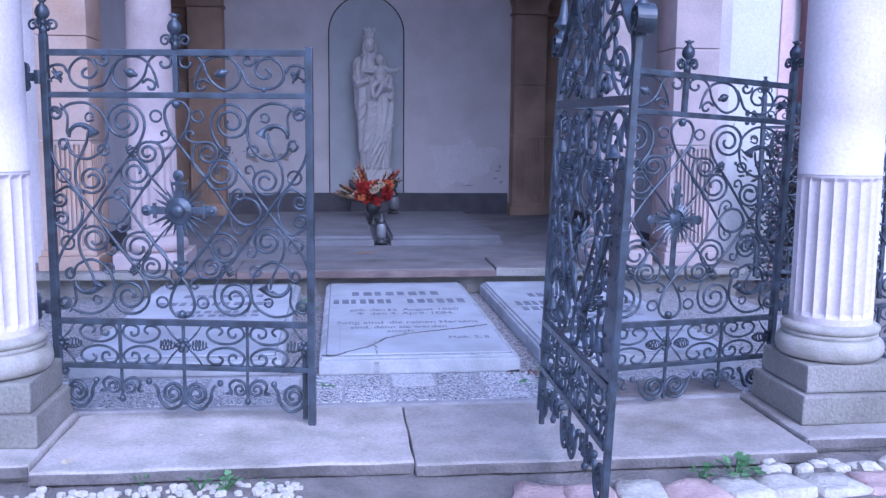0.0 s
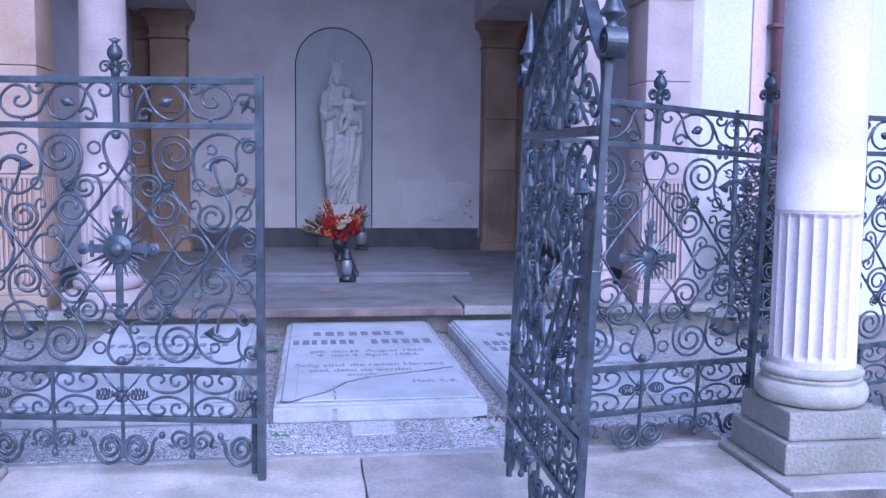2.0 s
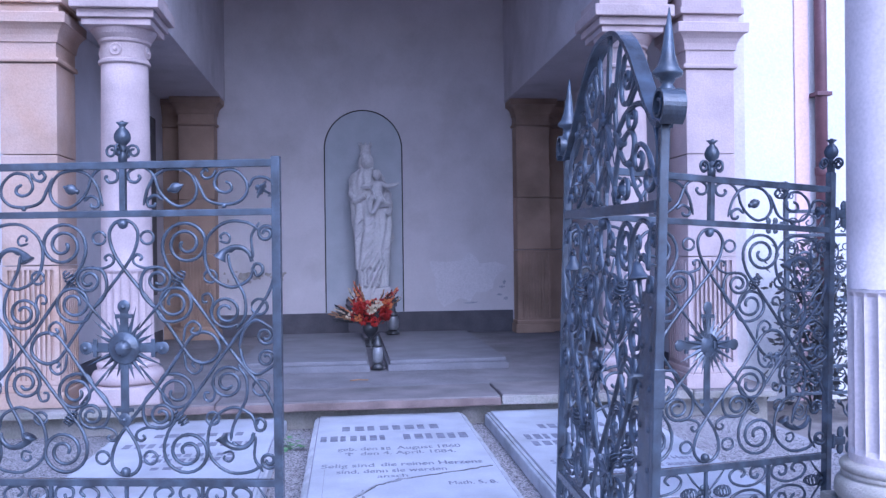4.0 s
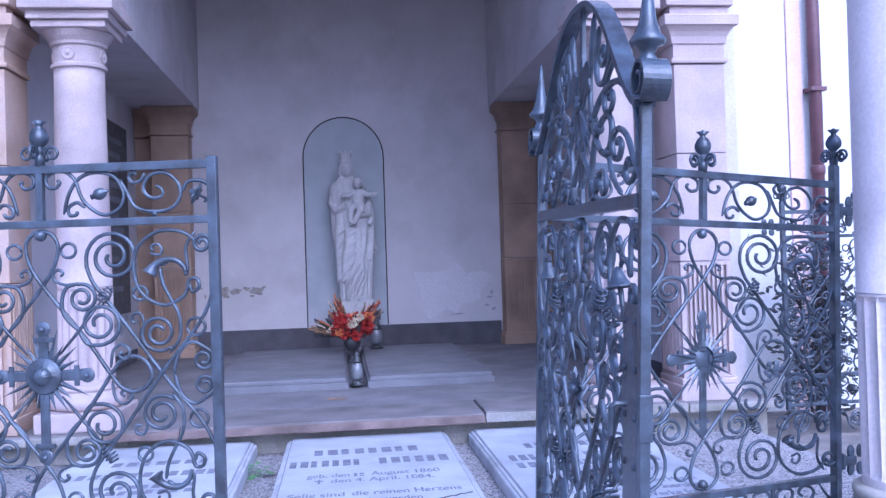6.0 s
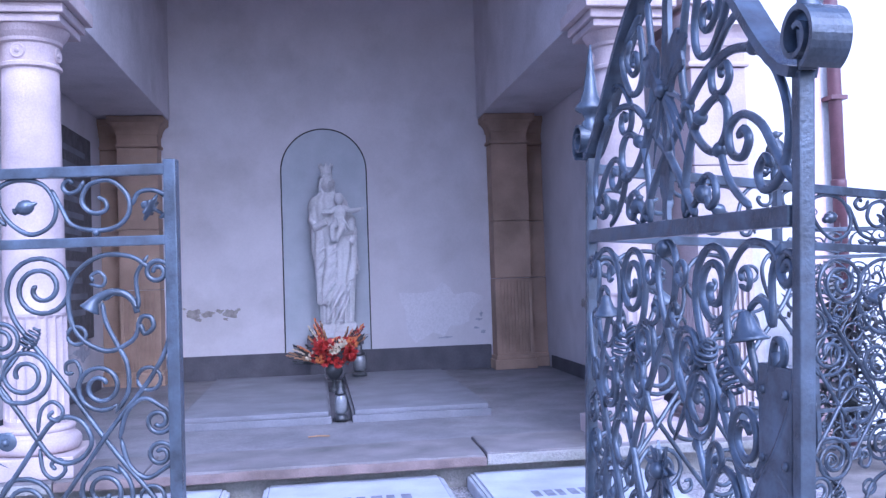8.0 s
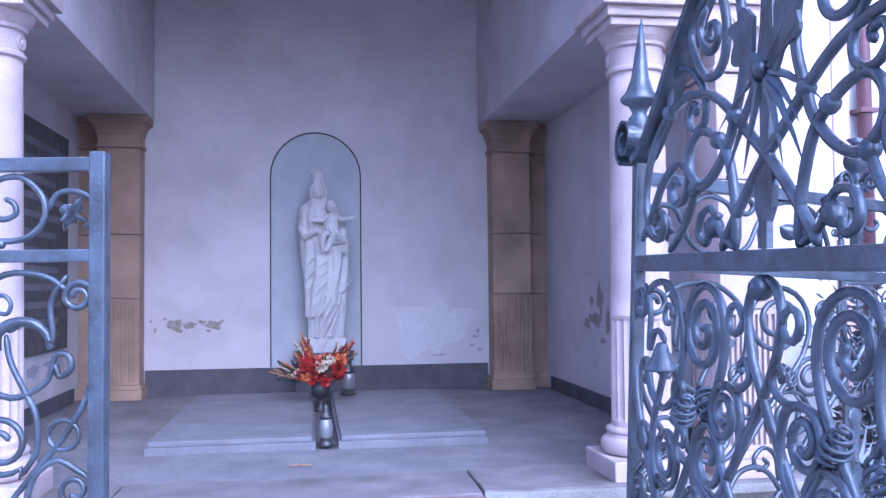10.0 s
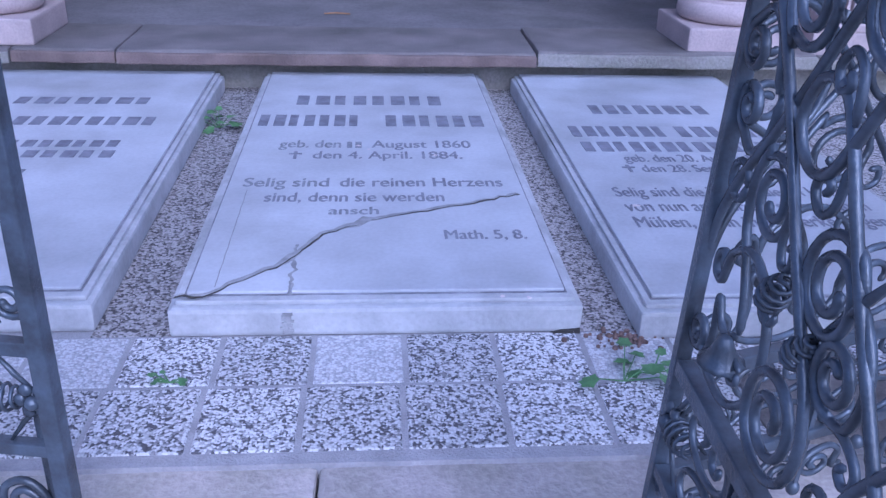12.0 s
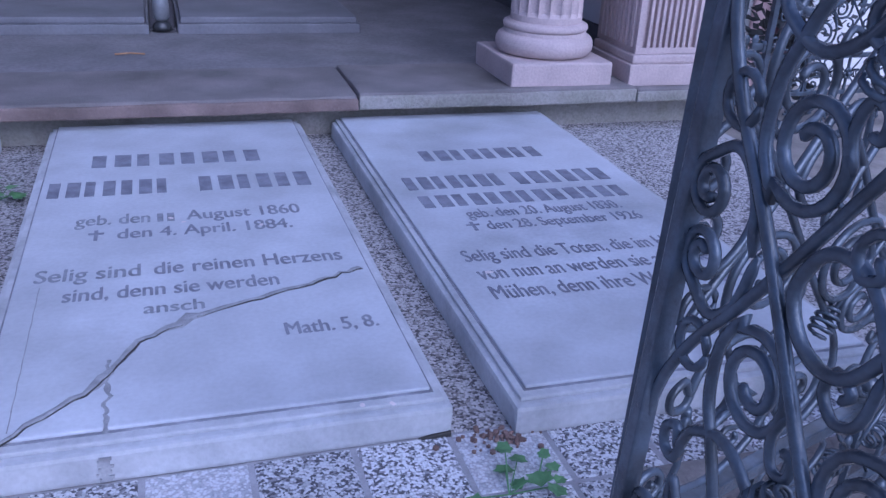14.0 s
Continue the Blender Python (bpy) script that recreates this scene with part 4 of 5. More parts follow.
    for q, (ang, L) in enumerate(((-16, 0.16), (-33, 0.12), (-47, 0.17), (-64, 0.13), (-116, 0.13), (-133, 0.17), (-147, 0.12), (-164, 0.16), (12, 0.10), (168, 0.10), (40, 0.13), (140, 0.13))):
        a = radians(ang)
        d, bend = Vector((math.cos(a), 0, math.sin(a))), Vector((0, 0, -0.03 if ang < 0 else 0.02))
        o = Vector((C, -0.006 - 0.001 * (q % 3), 1.672))
        part("thorn", tube([o + d * 0.02, o + d * L * 0.4 + bend * 0.1, o + d * L * 0.75 + bend * 0.5, o + d * L + bend], 0.009, 5, None, lambda t: 1.05 - t, 0.5), IRON, g)
    for s in (-1, 1):
        lobes = []
        for i in range(25):
            t = math.pi * i / 24
            k = 1 + 0.16 * math.cos(7 * t)
            lobes.append((C + s * (0.030 + 0.075 * math.sin(t) * k), 1.715 - 0.052 * math.cos(t) * k + 0.03 * math.sin(t)))
        part("sheet_leaf", prism(lobes, -0.010, -0.004), IRON, g)
    part("boss", ball((C, -0.012, 1.672), 0.014, None, 12, 8), IRON, g, smooth=True)
    # lock plate, riveted, on the closing edge
    lock = part("lock_plate", box(W - 0.118, W - 0.016, -0.010, 0.020, 0.46, 1.17, 0.004), IRON, g, "riveted iron lock plate")
    for i in range(7):
        for k in range(2):
            part("rivet", ball((W - 0.103 + 0.07 * k, -0.011, 0.50 + 0.105 * i), 0.008, None, 8, 5, (1, 0.6, 1)), IRON, lock, smooth=True)
    part("strike_plate", box(W + 0.012, W + 0.017, -0.015, 0.015, 0.88, 0.98, 0.002), IRON, g)
    h = tube([(W - 0.06, -0.02, 0.95), (W - 0.06, -0.045, 0.95), (W - 0.061, -0.052, 0.943), (W - 0.064, -0.054, 0.88)], 0.008, 8)
    part("latch", h, IRON, g, "iron latch handle")
    # a sheet iron rosette low on the leaf
    for q in range(6):
        foliage(g, C + 0.16, 0.62, 0.055, 60 * q, -0.02)
    return g


leaf = gate_leaf()
leaf.matrix_world = pose(0.997, 4.300, 0.025, -2.0, 1.0, -90.6)

# ---- grave slabs ----
def slab_body(parent, x0, x1, y0, y1, top, mat, edge):
    bm = rough_box(x0, x1, y0, y1, -0.004, top - 0.022, 0.25, 0.003, 0.012, x0)
    part("slab_base", bm, edge, parent)
    i = 0.018
    bm = box(x0 + i, x1 - i, y0 + 0.026, y1 - 0.004, top - 0.0225, top - 0.010, 0.004)
    part("moulding", bm, edge, parent)
    i = 0.036
    # thin grey sheet painted in for the shadow along the moulding
    part("moulding_groove", box(x0 + i, x1 - i, y0 + 0.052, y1 - 0.006, top - 0.0105, top - 0.0088), GROOVE, parent, "grey line painted for the shadow of the moulding")
    i = 0.042
    bm = box(x0 + i, x1 - i, y0 + 0.060, y1 - 0.008, top - 0.011, top, 0.006)
    return part("slab_top", bm, mat, parent)


def words(parent, text, x0, x1, y, h, z, mat):
    """Lettering cut in a slab: baseline at y, fitted between x0 and x1."""
    cu = bpy.data.curves.new("inscription", "FONT")
    cu.body = text
    cu.size = 1.0
    ob = bpy.data.objects.new("inscription", cu)
    scene.collection.objects.link(ob)
    dg = bpy.context.evaluated_depsgraph_get()
    me = bpy.data.meshes.new_from_object(ob.evaluated_get(dg))
    bpy.data.objects.remove(ob)
    co = np.array([v.co[:] for v in me.vertices])
    a, b = co[:, 0].min(), co[:, 0].max()
    t = co[:, 1].max()
    me.transform(Matrix.Translation((x0, y, z)) @ Matrix.Diagonal(((x1 - x0) / (b - a), h / t, 1, 1)) @ Matrix.Translation((-a, 0, 0)))
    bm = bmesh.new()
    bm.from_mesh(me)
    # a second stroke beside the first, as a wide chisel leaves it
    first_cut = bm.verts[:] + bm.edges[:] + bm.faces[:]
    for k in (1, 2):
        twin = bmesh.ops.duplicate(bm, geom=first_cut)["geom"]
        bmesh.ops.translate(bm, vec=(0.0016 * k, 0.0008 * k, 0.0003 * k), verts=[v for v in twin if isinstance(v, bmesh.types.BMVert)])
    bm.to_mesh(me)
    bm.free()
    me.materials.clear()
    me.materials.append(mat)
    o = new("inscription", me)
    o.parent = parent
    return o


def bars(parent, x0, x1, y, h, z, mat, count):
    """Lettering that stays unread: plain bars of its size."""
    step = (x1 - x0) / count
    for i in range(count):
        part("inscription_bar", box(x0 + i * step, x0 + (i + (0.62, 0.74, 0.55, 0.68)[i % 4]) * step, y, y + h, z - 0.002, z + 0.0006), mat, parent)


def stroke_cross(parent, x, y, h, z):
    bm = box(x - 0.006, x + 0.006, y, y + h, z - 0.002, z + 0.0006)
    box(x - 0.024, x - 0.0061, y + h * 0.6, y + h * 0.75, z - 0.002, z + 0.0006, 0, bm)
    box(x + 0.0061, x + 0.024, y + h * 0.6, y + h * 0.75, z - 0.002, z + 0.0006, 0, bm)
    part("inscription_cross", bm, INK, parent)


T = 0.10
SB = STEP + 0.10
mid = thing("grave_slab", "cracked grey marble grave slab with worn lettering", "grave slab", group="grave slabs of the forecourt")
slab_body(mid, -0.012, 1.085, 5.165, SB, T, MARBLE, MARBLE_EDGE)
Z = T + 0.0012
bars(mid, 0.19, 0.86, 6.975, 0.14, Z, NAMEBAR, 8)
bars(mid, 0.055, 0.49, 6.665, 0.15, Z, NAMEBAR, 7)
bars(mid, 0.58, 1.01, 6.665, 0.15, Z, NAMEBAR, 6)
words(mid, "geb. den", 0.165, 0.40, 6.39, 0.085, Z, FADED)
bars(mid, 0.425, 0.49, 6.39, 0.07, Z, FADED, 2)
words(mid, "August 1860", 0.52, 0.905, 6.39, 0.085, Z, INK)
stroke_cross(mid, 0.235, 6.265, 0.08, Z)
words(mid, "den 4. April. 1884.", 0.30, 0.86, 6.265, 0.08, Z, INK)
words(mid, "Selig sind", 0.08, 0.37, 5.98, 0.082, Z, FADED)
words(mid, "die reinen Herzens", 0.41, 0.975, 5.98, 0.082, Z, INK)
words(mid, "sind, denn sie werden", 0.165, 0.76, 5.845, 0.078, Z, INK)
words(mid, "ansch", 0.38, 0.54, 5.737, 0.06, Z, FADED)
words(mid, "Math. 5, 8.", 0.74, 0.99, 5.545, 0.066, Z, INK)

crack_way = [(0.0, 5.20), (0.05, 5.207), (0.094, 5.221), (0.17, 5.30), (0.274, 5.40), (0.315, 5.48), (0.366, 5.587), (0.44, 5.64), (0.561, 5.717), (0.70, 5.775), (0.849, 5.837), (0.95, 5.885), (1.043, 5.925)]
fine_way = []
for (a, b), (c, d) in zip(crack_way, crack_way[1:]):
    for i in range(4):
        s = i / 4
        p = Vector((a + (c - a) * s, b + (d - b) * s, 0))
        p.y += 0.020 * noise.noise(p * 21) + 0.007 * noise.noise(p * 70)
        p.x += 0.006 * noise.noise(p * 31 + Vector((4, 0, 0)))
        fine_way.append(p)
bm = bmesh.new()
row = []
for i, p in enumerate(fine_way):
    w = 0.004 + 0.036 * abs(noise.noise(p * 8)) ** 1.3 + 0.006 * math.sin(math.pi * i / len(fine_way))
    row.append((bm.verts.new((p.x - w * 0.4, p.y + w, T + 0.0008)), bm.verts.new((p.x, p.y, T + 0.004)), bm.verts.new((p.x + w * 0.4, p.y - w * 0.7, T + 0.0008))))
for a, b in zip(row, row[1:]):
    bm.faces.new((a[0], a[1], b[1], b[0]))
    bm.faces.new((a[1], a[2], b[2], b[1]))
part("crack_filling", bm, CRACKFILL, mid, "mortar filling along the crack")
part("crack", tube([(p.x + 0.004, p.y - 0.006, T + 0.0006) for p in fine_way], 0.0034, 5, None, lambda t: 0.5 + 0.6 * abs(math.sin(23 * t) * math.cos(7 * t))), DARKJOINT, mid, "open dark crack")
part("crack", tube([(0.10 + 0.001 * math.sin(9 * i), 5.25 + 0.05 * i, T + 0.0003) for i in range(15)], 0.0015, 4), CRACKFILL, mid)
bm = prism([(1.0, -0.003), (1.08, -0.003), (1.08, 0.010), (1.03, 0.006)], 5.156, 5.168)
part("chipped_corner", bm, DARKJOINT, mid)
bm = bmesh.new()
for i in range(9):
    a = bm.verts
    x, y = 0.295 + 0.012 * noise.noise((i * 0.7, 0, 0)), 5.168 + 0.0 * i
    box(x - 0.012, x + 0.014, 5.160, 5.166, 0.004 + i * 0.007, 0.011 + i * 0.007, 0, bm)
part("mortar_repair", bm, CRACKFILL, mid)

bm = bmesh.new()
row = []
for i in range(26):
    y = 5.20 + 0.0125 * i
    x = 0.300 + 0.014 * noise.noise((y * 30, 2, 0)) + 0.006 * noise.noise((y * 90, 5, 0))
    w = 0.004 + 0.012 * abs(noise.noise((y * 22, 9, 0)))
    row.append((bm.verts.new((x - w, y, T + 0.0006)), bm.verts.new((x, y, T + 0.002)), bm.verts.new((x + w, y, T + 0.0006))))
for a, b in zip(row, row[1:]):
    bm.faces.new((a[0], a[1], b[1], b[0]))
    bm.faces.new((a[1], a[2], b[2], b[1]))
part("mortar_repair", bm, CRACKFILL, mid, "ragged mortar repair running to the front edge")

third = thing("grave_slab", "grey marble grave slab with moulded edge and long inscription", "grave slab", group="grave slabs of the forecourt")
slab_body(third, 1.232, 2.33, 5.12, SB, T, MARBLE, MARBLE_EDGE)
bars(third, 1.50, 2.05, 6.86, 0.13, Z, NAMEBAR, 8)
bars(third, 1.345, 1.76, 6.54, 0.135, Z, NAMEBAR, 7)
bars(third, 1.80, 2.215, 6.54, 0.135, Z, NAMEBAR, 6)
bars(third, 1.355, 2.205, 6.355, 0.115, Z, NAMEBAR, 13)
words(third, "geb. den 20. August 1830.", 1.48, 2.09, 6.235, 0.08, Z, INK)
stroke_cross(third, 1.475, 6.125, 0.075, Z)
words(third, "den 28. September 1926", 1.52, 2.12, 6.125, 0.075, Z, INK)
words(third, "Selig sind die Toten, die im Herrn", 1.355, 2.20, 5.885, 0.085, Z, INK)
words(third, "von nun an werden sie ausruhen", 1.36, 2.20, 5.755, 0.085, Z, INK)
words(third, "Mühen, denn ihre Werke folgen", 1.36, 2.20, 5.625, 0.085, Z, INK)

first = thing("grave_slab", "grey marble grave slab with blurred lettering", "grave slab", group="grave slabs of the forecourt")
slab_body(first, -1.31, -0.21, 5.20, SB, T, MARBLE, MARBLE_EDGE)
for a, b, y, h, n in ((-1.02, -0.42, 6.965, 0.10, 7), (-1.15, -0.34, 6.665, 0.11, 11), (-0.98, -0.42, 6.395, 0.075, 9), (-0.96, -0.41, 6.275, 0.075, 8), (-0.86, -0.66, 6.09, 0.06, 3)):
    bars(first, a, b, y, h, Z, NAMEBAR, n)

for x0, x1, lab in ((-0.75, 0.425, "dusty stone grave slab on the raised floor"), (0.585, 1.68, "dusty stone grave slab beside the vase")):
    g = thing("inner_slab", lab, "grave slab", group="slabs of the raised floor")
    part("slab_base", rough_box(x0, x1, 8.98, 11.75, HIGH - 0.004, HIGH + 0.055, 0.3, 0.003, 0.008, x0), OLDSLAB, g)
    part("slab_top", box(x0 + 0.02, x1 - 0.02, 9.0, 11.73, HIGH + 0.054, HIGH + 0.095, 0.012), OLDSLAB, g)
structure("slab_bed", box(0.43, 0.58, 9.1, 11.7, HIGH - 0.003, HIGH + 0.012), DADO, "dark strip between the inner slabs", "floor")


# ---- statue ----
def statue():
    bm = bmesh.new()
    n, rings = 120, []
    levels = 120
    for k in range(levels + 1):
        s = k / levels
        z = s * 1.50
        cx = 0.03 - 0.07 * s + 0.035 * math.sin(s * 3.4)
        rx = 0.182 + 0.058 * min(1, s / 0.7) - 0.05 * max(0, s - 0.8) * 4.5
        ry = 0.15 + 0.03 * math.sin(s * math.pi)
        if s > 0.86:
            f = (s - 0.86) / 0.14
            rx, ry = rx * (1 - 0.62 * f ** 1.6), ry * (1 - 0.5 * f ** 1.6)
        ring = []
        for i in range(n):
            a = 2 * math.pi * i / n
            across = math.cos(a)
            hem = 0.16 + 0.17 * max(0, across + 0.3) + 0.012 * math.sin(11 * a)
            w = noise.noise((across * 2, z * 2.2, 3)) * 0.9
            skirt = 0.046 * abs(math.sin(9 * a + 0.9 * w)) ** 0.8 - 0.040
            mantle = 0.050 * abs(math.sin(4.6 * a - 6.0 * s + 1.5 * w)) ** 0.75 + 0.013 * math.sin(12 * a - 11 * s + w) - 0.022
            bodice = (0.014 * abs(math.sin(6 * a + 9 * s + w)) + 0.006 * math.sin(17 * a)) * max(0.25, 1 - (s - 0.66) * 2.2)
            up = min(1.0, max(0.0, (s - 0.56) / 0.16))
            fold = skirt if s < hem else mantle * (1 - up) + bodice * up
            ring.append(bm.verts.new((cx + (rx + fold) * math.cos(a), (ry + fold) * math.sin(a), z)))
        rings.append(ring)
    for a, b in zip(rings, rings[1:]):
        for i in range(n):
            bm.faces.new((a[i], a[(i + 1) % n], b[(i + 1) % n], b[i]))
    bm.faces.new(rings[0][::-1])
    bm.faces.new(rings[-1])
    # folds of the mantle sweeping from the arm down across the knees
    for q in range(9):
        way = []
        for i in range(11):
            t = i / 10
            a = radians(-40 - (112 - 5 * q) * t)
            way.append((0.005 + 0.226 * math.cos(a), 0.186 * math.sin(a), 0.98 - 0.082 * q - (0.06 + 0.045 * q) * t - 0.20 * t * t))
        tube(way, 0.0145, 7, bm, lambda t: 0.35 + 1.0 * math.sin(math.pi * min(1, t * 1.05 + 0.03)))
    # edge of the mantle falling from the arm in stepped pleats
    for q in range(7):
        x, low = 0.105 + 0.026 * q, (0.34, 0.46, 0.38, 0.55, 0.47, 0.66, 0.60)[q]
        tube([(x - 0.03, -0.175 + 0.02 * q, 1.0), (x - 0.005, -0.185 + 0.022 * q, 0.80), (x + 0.012, -0.170 + 0.022 * q, low + 0.06), (x + 0.022, -0.158 + 0.022 * q, low)], 0.016, 7, bm, lambda t: 0.65 + 0.55 * t)
        tube([(x - 0.010, -0.176 + 0.022 * q, low + 0.03), (x + 0.020, -0.160 + 0.022 * q, low), (x + 0.034, -0.140 + 0.022 * q, low + 0.05)], 0.010, 6, bm)
    # mantle over the shoulders
    for s in (-1, 1):
        ball((-0.035 + s * 0.115, 0.0, 1.315), 0.112, bm, 18, 14, (1.02, 1.0, 1.22))
        for q in range(4):
            x = -0.03 + s * (0.075 + 0.036 * q)
            tube([(x - s * 0.02, -0.10 + 0.016 * q, 1.40 - 0.022 * q), (x + s * 0.010, -0.145 + 0.024 * q, 1.24), (x + s * 0.012, -0.165 + 0.02 * q, 1.06)], 0.011, 6, bm)
    ball((-0.035, -0.045, 1.33), 0.125, bm, 18, 14, (1.15, 0.85, 1.1))
    tube([(-0.165, -0.02, 1.32), (-0.222, -0.06, 1.16), (-0.185, -0.14, 1.085), (-0.06, -0.215, 1.145)], 0.052, 10, bm, lambda t: 1.2 - 0.5 * t)
    tube([(0.11, 0.0, 1.32), (0.215, -0.05, 1.16), (0.205, -0.15, 1.045), (0.06, -0.225, 1.02)], 0.054, 10, bm, lambda t: 1.15 - 0.35 * t)
    # loop of drapery hanging over the arm
    tube([(0.205, -0.11, 1.14), (0.245, -0.10, 1.05), (0.240, -0.11, 0.95), (0.20, -0.14, 0.90)], 0.036, 9, bm)
    # head under the veil, with brow, nose and chin, and a crown
    ball((-0.05, -0.03, 1.46), 0.052, bm, 12, 8, (1, 1, 1.4))
    ball((-0.04, -0.075, 1.575), 0.074, bm, 18, 14, (0.92, 1.0, 1.28))
    ball((-0.038, -0.148, 1.572), 0.011, bm, 8, 6, (0.8, 1, 2.0))
    ball((-0.038, -0.136, 1.520), 0.017, bm, 8, 6, (1.1, 0.8, 0.8))
    for s in (-1, 1):
        ball((-0.038 + s * 0.026, -0.138, 1.602), 0.012, bm, 8, 6, (1.6, 0.6, 0.7))
        ball((-0.038 + s * 0.033, -0.128, 1.560), 0.017, bm, 8, 6, (1, 0.8, 1.1))
        tube([(-0.045 + s * 0.030, -0.10, 1.655), (-0.045 + s * 0.072, -0.085, 1.60), (-0.045 + s * 0.076, -0.060, 1.545), (-0.045 + s * 0.070, -0.030, 1.485)], 0.024, 8, bm, lambda t: 0.8 + 0.3 * math.sin(9 * t) ** 2)
    ball((-0.045, 0.015, 1.565), 0.088, bm, 16, 12, (1.0, 0.9, 1.22))
    lathe([(0.062, 1.655), (0.070, 1.665), (0.070, 1.690), (0.062, 1.698), (0.066, 1.735), (0.080, 1.775), (0.074, 1.778)], 20, bm, cx=-0.05, cy=-0.02)
    for q in range(8):
        a = q * math.pi / 4
        ball((-0.05 + 0.076 * math.cos(a), -0.02 + 0.076 * math.sin(a), 1.79), 0.017, bm, 8, 5, (0.8, 0.8, 1.5))
    # small figure on the arm
    ball((0.085, -0.205, 1.215), 0.084, bm, 14, 10, (0.95, 0.85, 1.35))
    ball((0.080, -0.222, 1.398), 0.058, bm, 16, 12, (0.95, 1, 1.12))
    ball((0.082, -0.278, 1.392), 0.010, bm, 8, 6)
    ball((0.085, -0.20, 1.33), 0.03, bm, 8, 6)
    tube([(0.125, -0.21, 1.295), (0.20, -0.235, 1.255), (0.265, -0.25, 1.262), (0.315, -0.255, 1.272)], 0.030, 8, bm, lambda t: 1.15 - 0.4 * t)
    ball((0.335, -0.256, 1.284), 0.019, bm, 8, 6, (1.3, 0.8, 0.8))
    tube([(0.045, -0.215, 1.29), (-0.02, -0.25, 1.245), (-0.075, -0.262, 1.252), (-0.12, -0.262, 1.240)], 0.028, 8, bm, lambda t: 1.15 - 0.4 * t)
    tube([(0.055, -0.21, 1.14), (-0.005, -0.275, 1.075), (-0.012, -0.268, 0.99), (0.0, -0.262, 0.925)], 0.037, 8, bm, lambda t: 1.2 - 0.5 * t)
    tube([(0.115, -0.21, 1.14), (0.100, -0.285, 1.065), (0.060, -0.275, 0.985), (0.028, -0.268, 0.920)], 0.037, 8, bm, lambda t: 1.2 - 0.5 * t)
    for q in range(4):
        tube([(0.03 + 0.03 * q, -0.262, 1.19), (0.05 + 0.035 * q, -0.27, 1.12), (0.09 + 0.035 * q, -0.255, 1.03)], 0.010, 6, bm)
    # toes under the hem
    for x in (-0.07, 0.075):
        ball((x, -0.185, 0.035), 0.032, bm, 10, 6, (1, 1.4, 0.8))
    # foot slab
    box(-0.23, 0.24, -0.19, 0.15, -0.14, 0.015, 0.01, bm)
    ob = link("statue", bm, STATUE, None, "", True)
    tagged(ob, "white marble statue of a robed crowned figure with child", "statue")
    m = ob.modifiers.new("stone", "REMESH")
    m.mode, m.voxel_size, m.use_smooth_shade = "VOXEL", 0.0065, True
    k = ob.modifiers.new("wear", "SMOOTH")
    k.factor, k.iterations = 0.5, 1
    return ob


statue().matrix_world = pose(0.53, 12.17, 0.825, 0, 0, 0)
ped = thing("pedestal", "dark grey block pedestal under the statue", "pedestal")
part("block", box(0.24, 0.82, 11.96, WALL - 0.03, HIGH, 0.60, 0.01), DADO, ped)
part("cap", box(0.22, 0.84, 11.94, WALL - 0.03, 0.602, 0.683, 0.008), DADO, ped)


# ---- flowers, vase, grave lanterns ----
def petals(c, r, count, rng, mat, parent, name):
    bm = bmesh.new()
    for i in range(count):
        d = Vector((rng.gauss(0, 1), rng.gauss(0, 1), rng.gauss(0, 1))).normalized()
        s = d.orthogonal().normalized()
        s.rotate(Matrix.Rotation(rng.random() * 6.28, 3, d))
        u = d.cross(s)
        o = Vector(c) + d * r * 0.25
        w = r * 0.42
        ps = [o, o + d * r * 0.5 + s * w, o + d * r + u * w * 0.3, o + d * r * 0.5 - s * w]
        bm.faces.new([bm.verts.new(p) for p in ps])
    return part(name, bm, mat, parent)


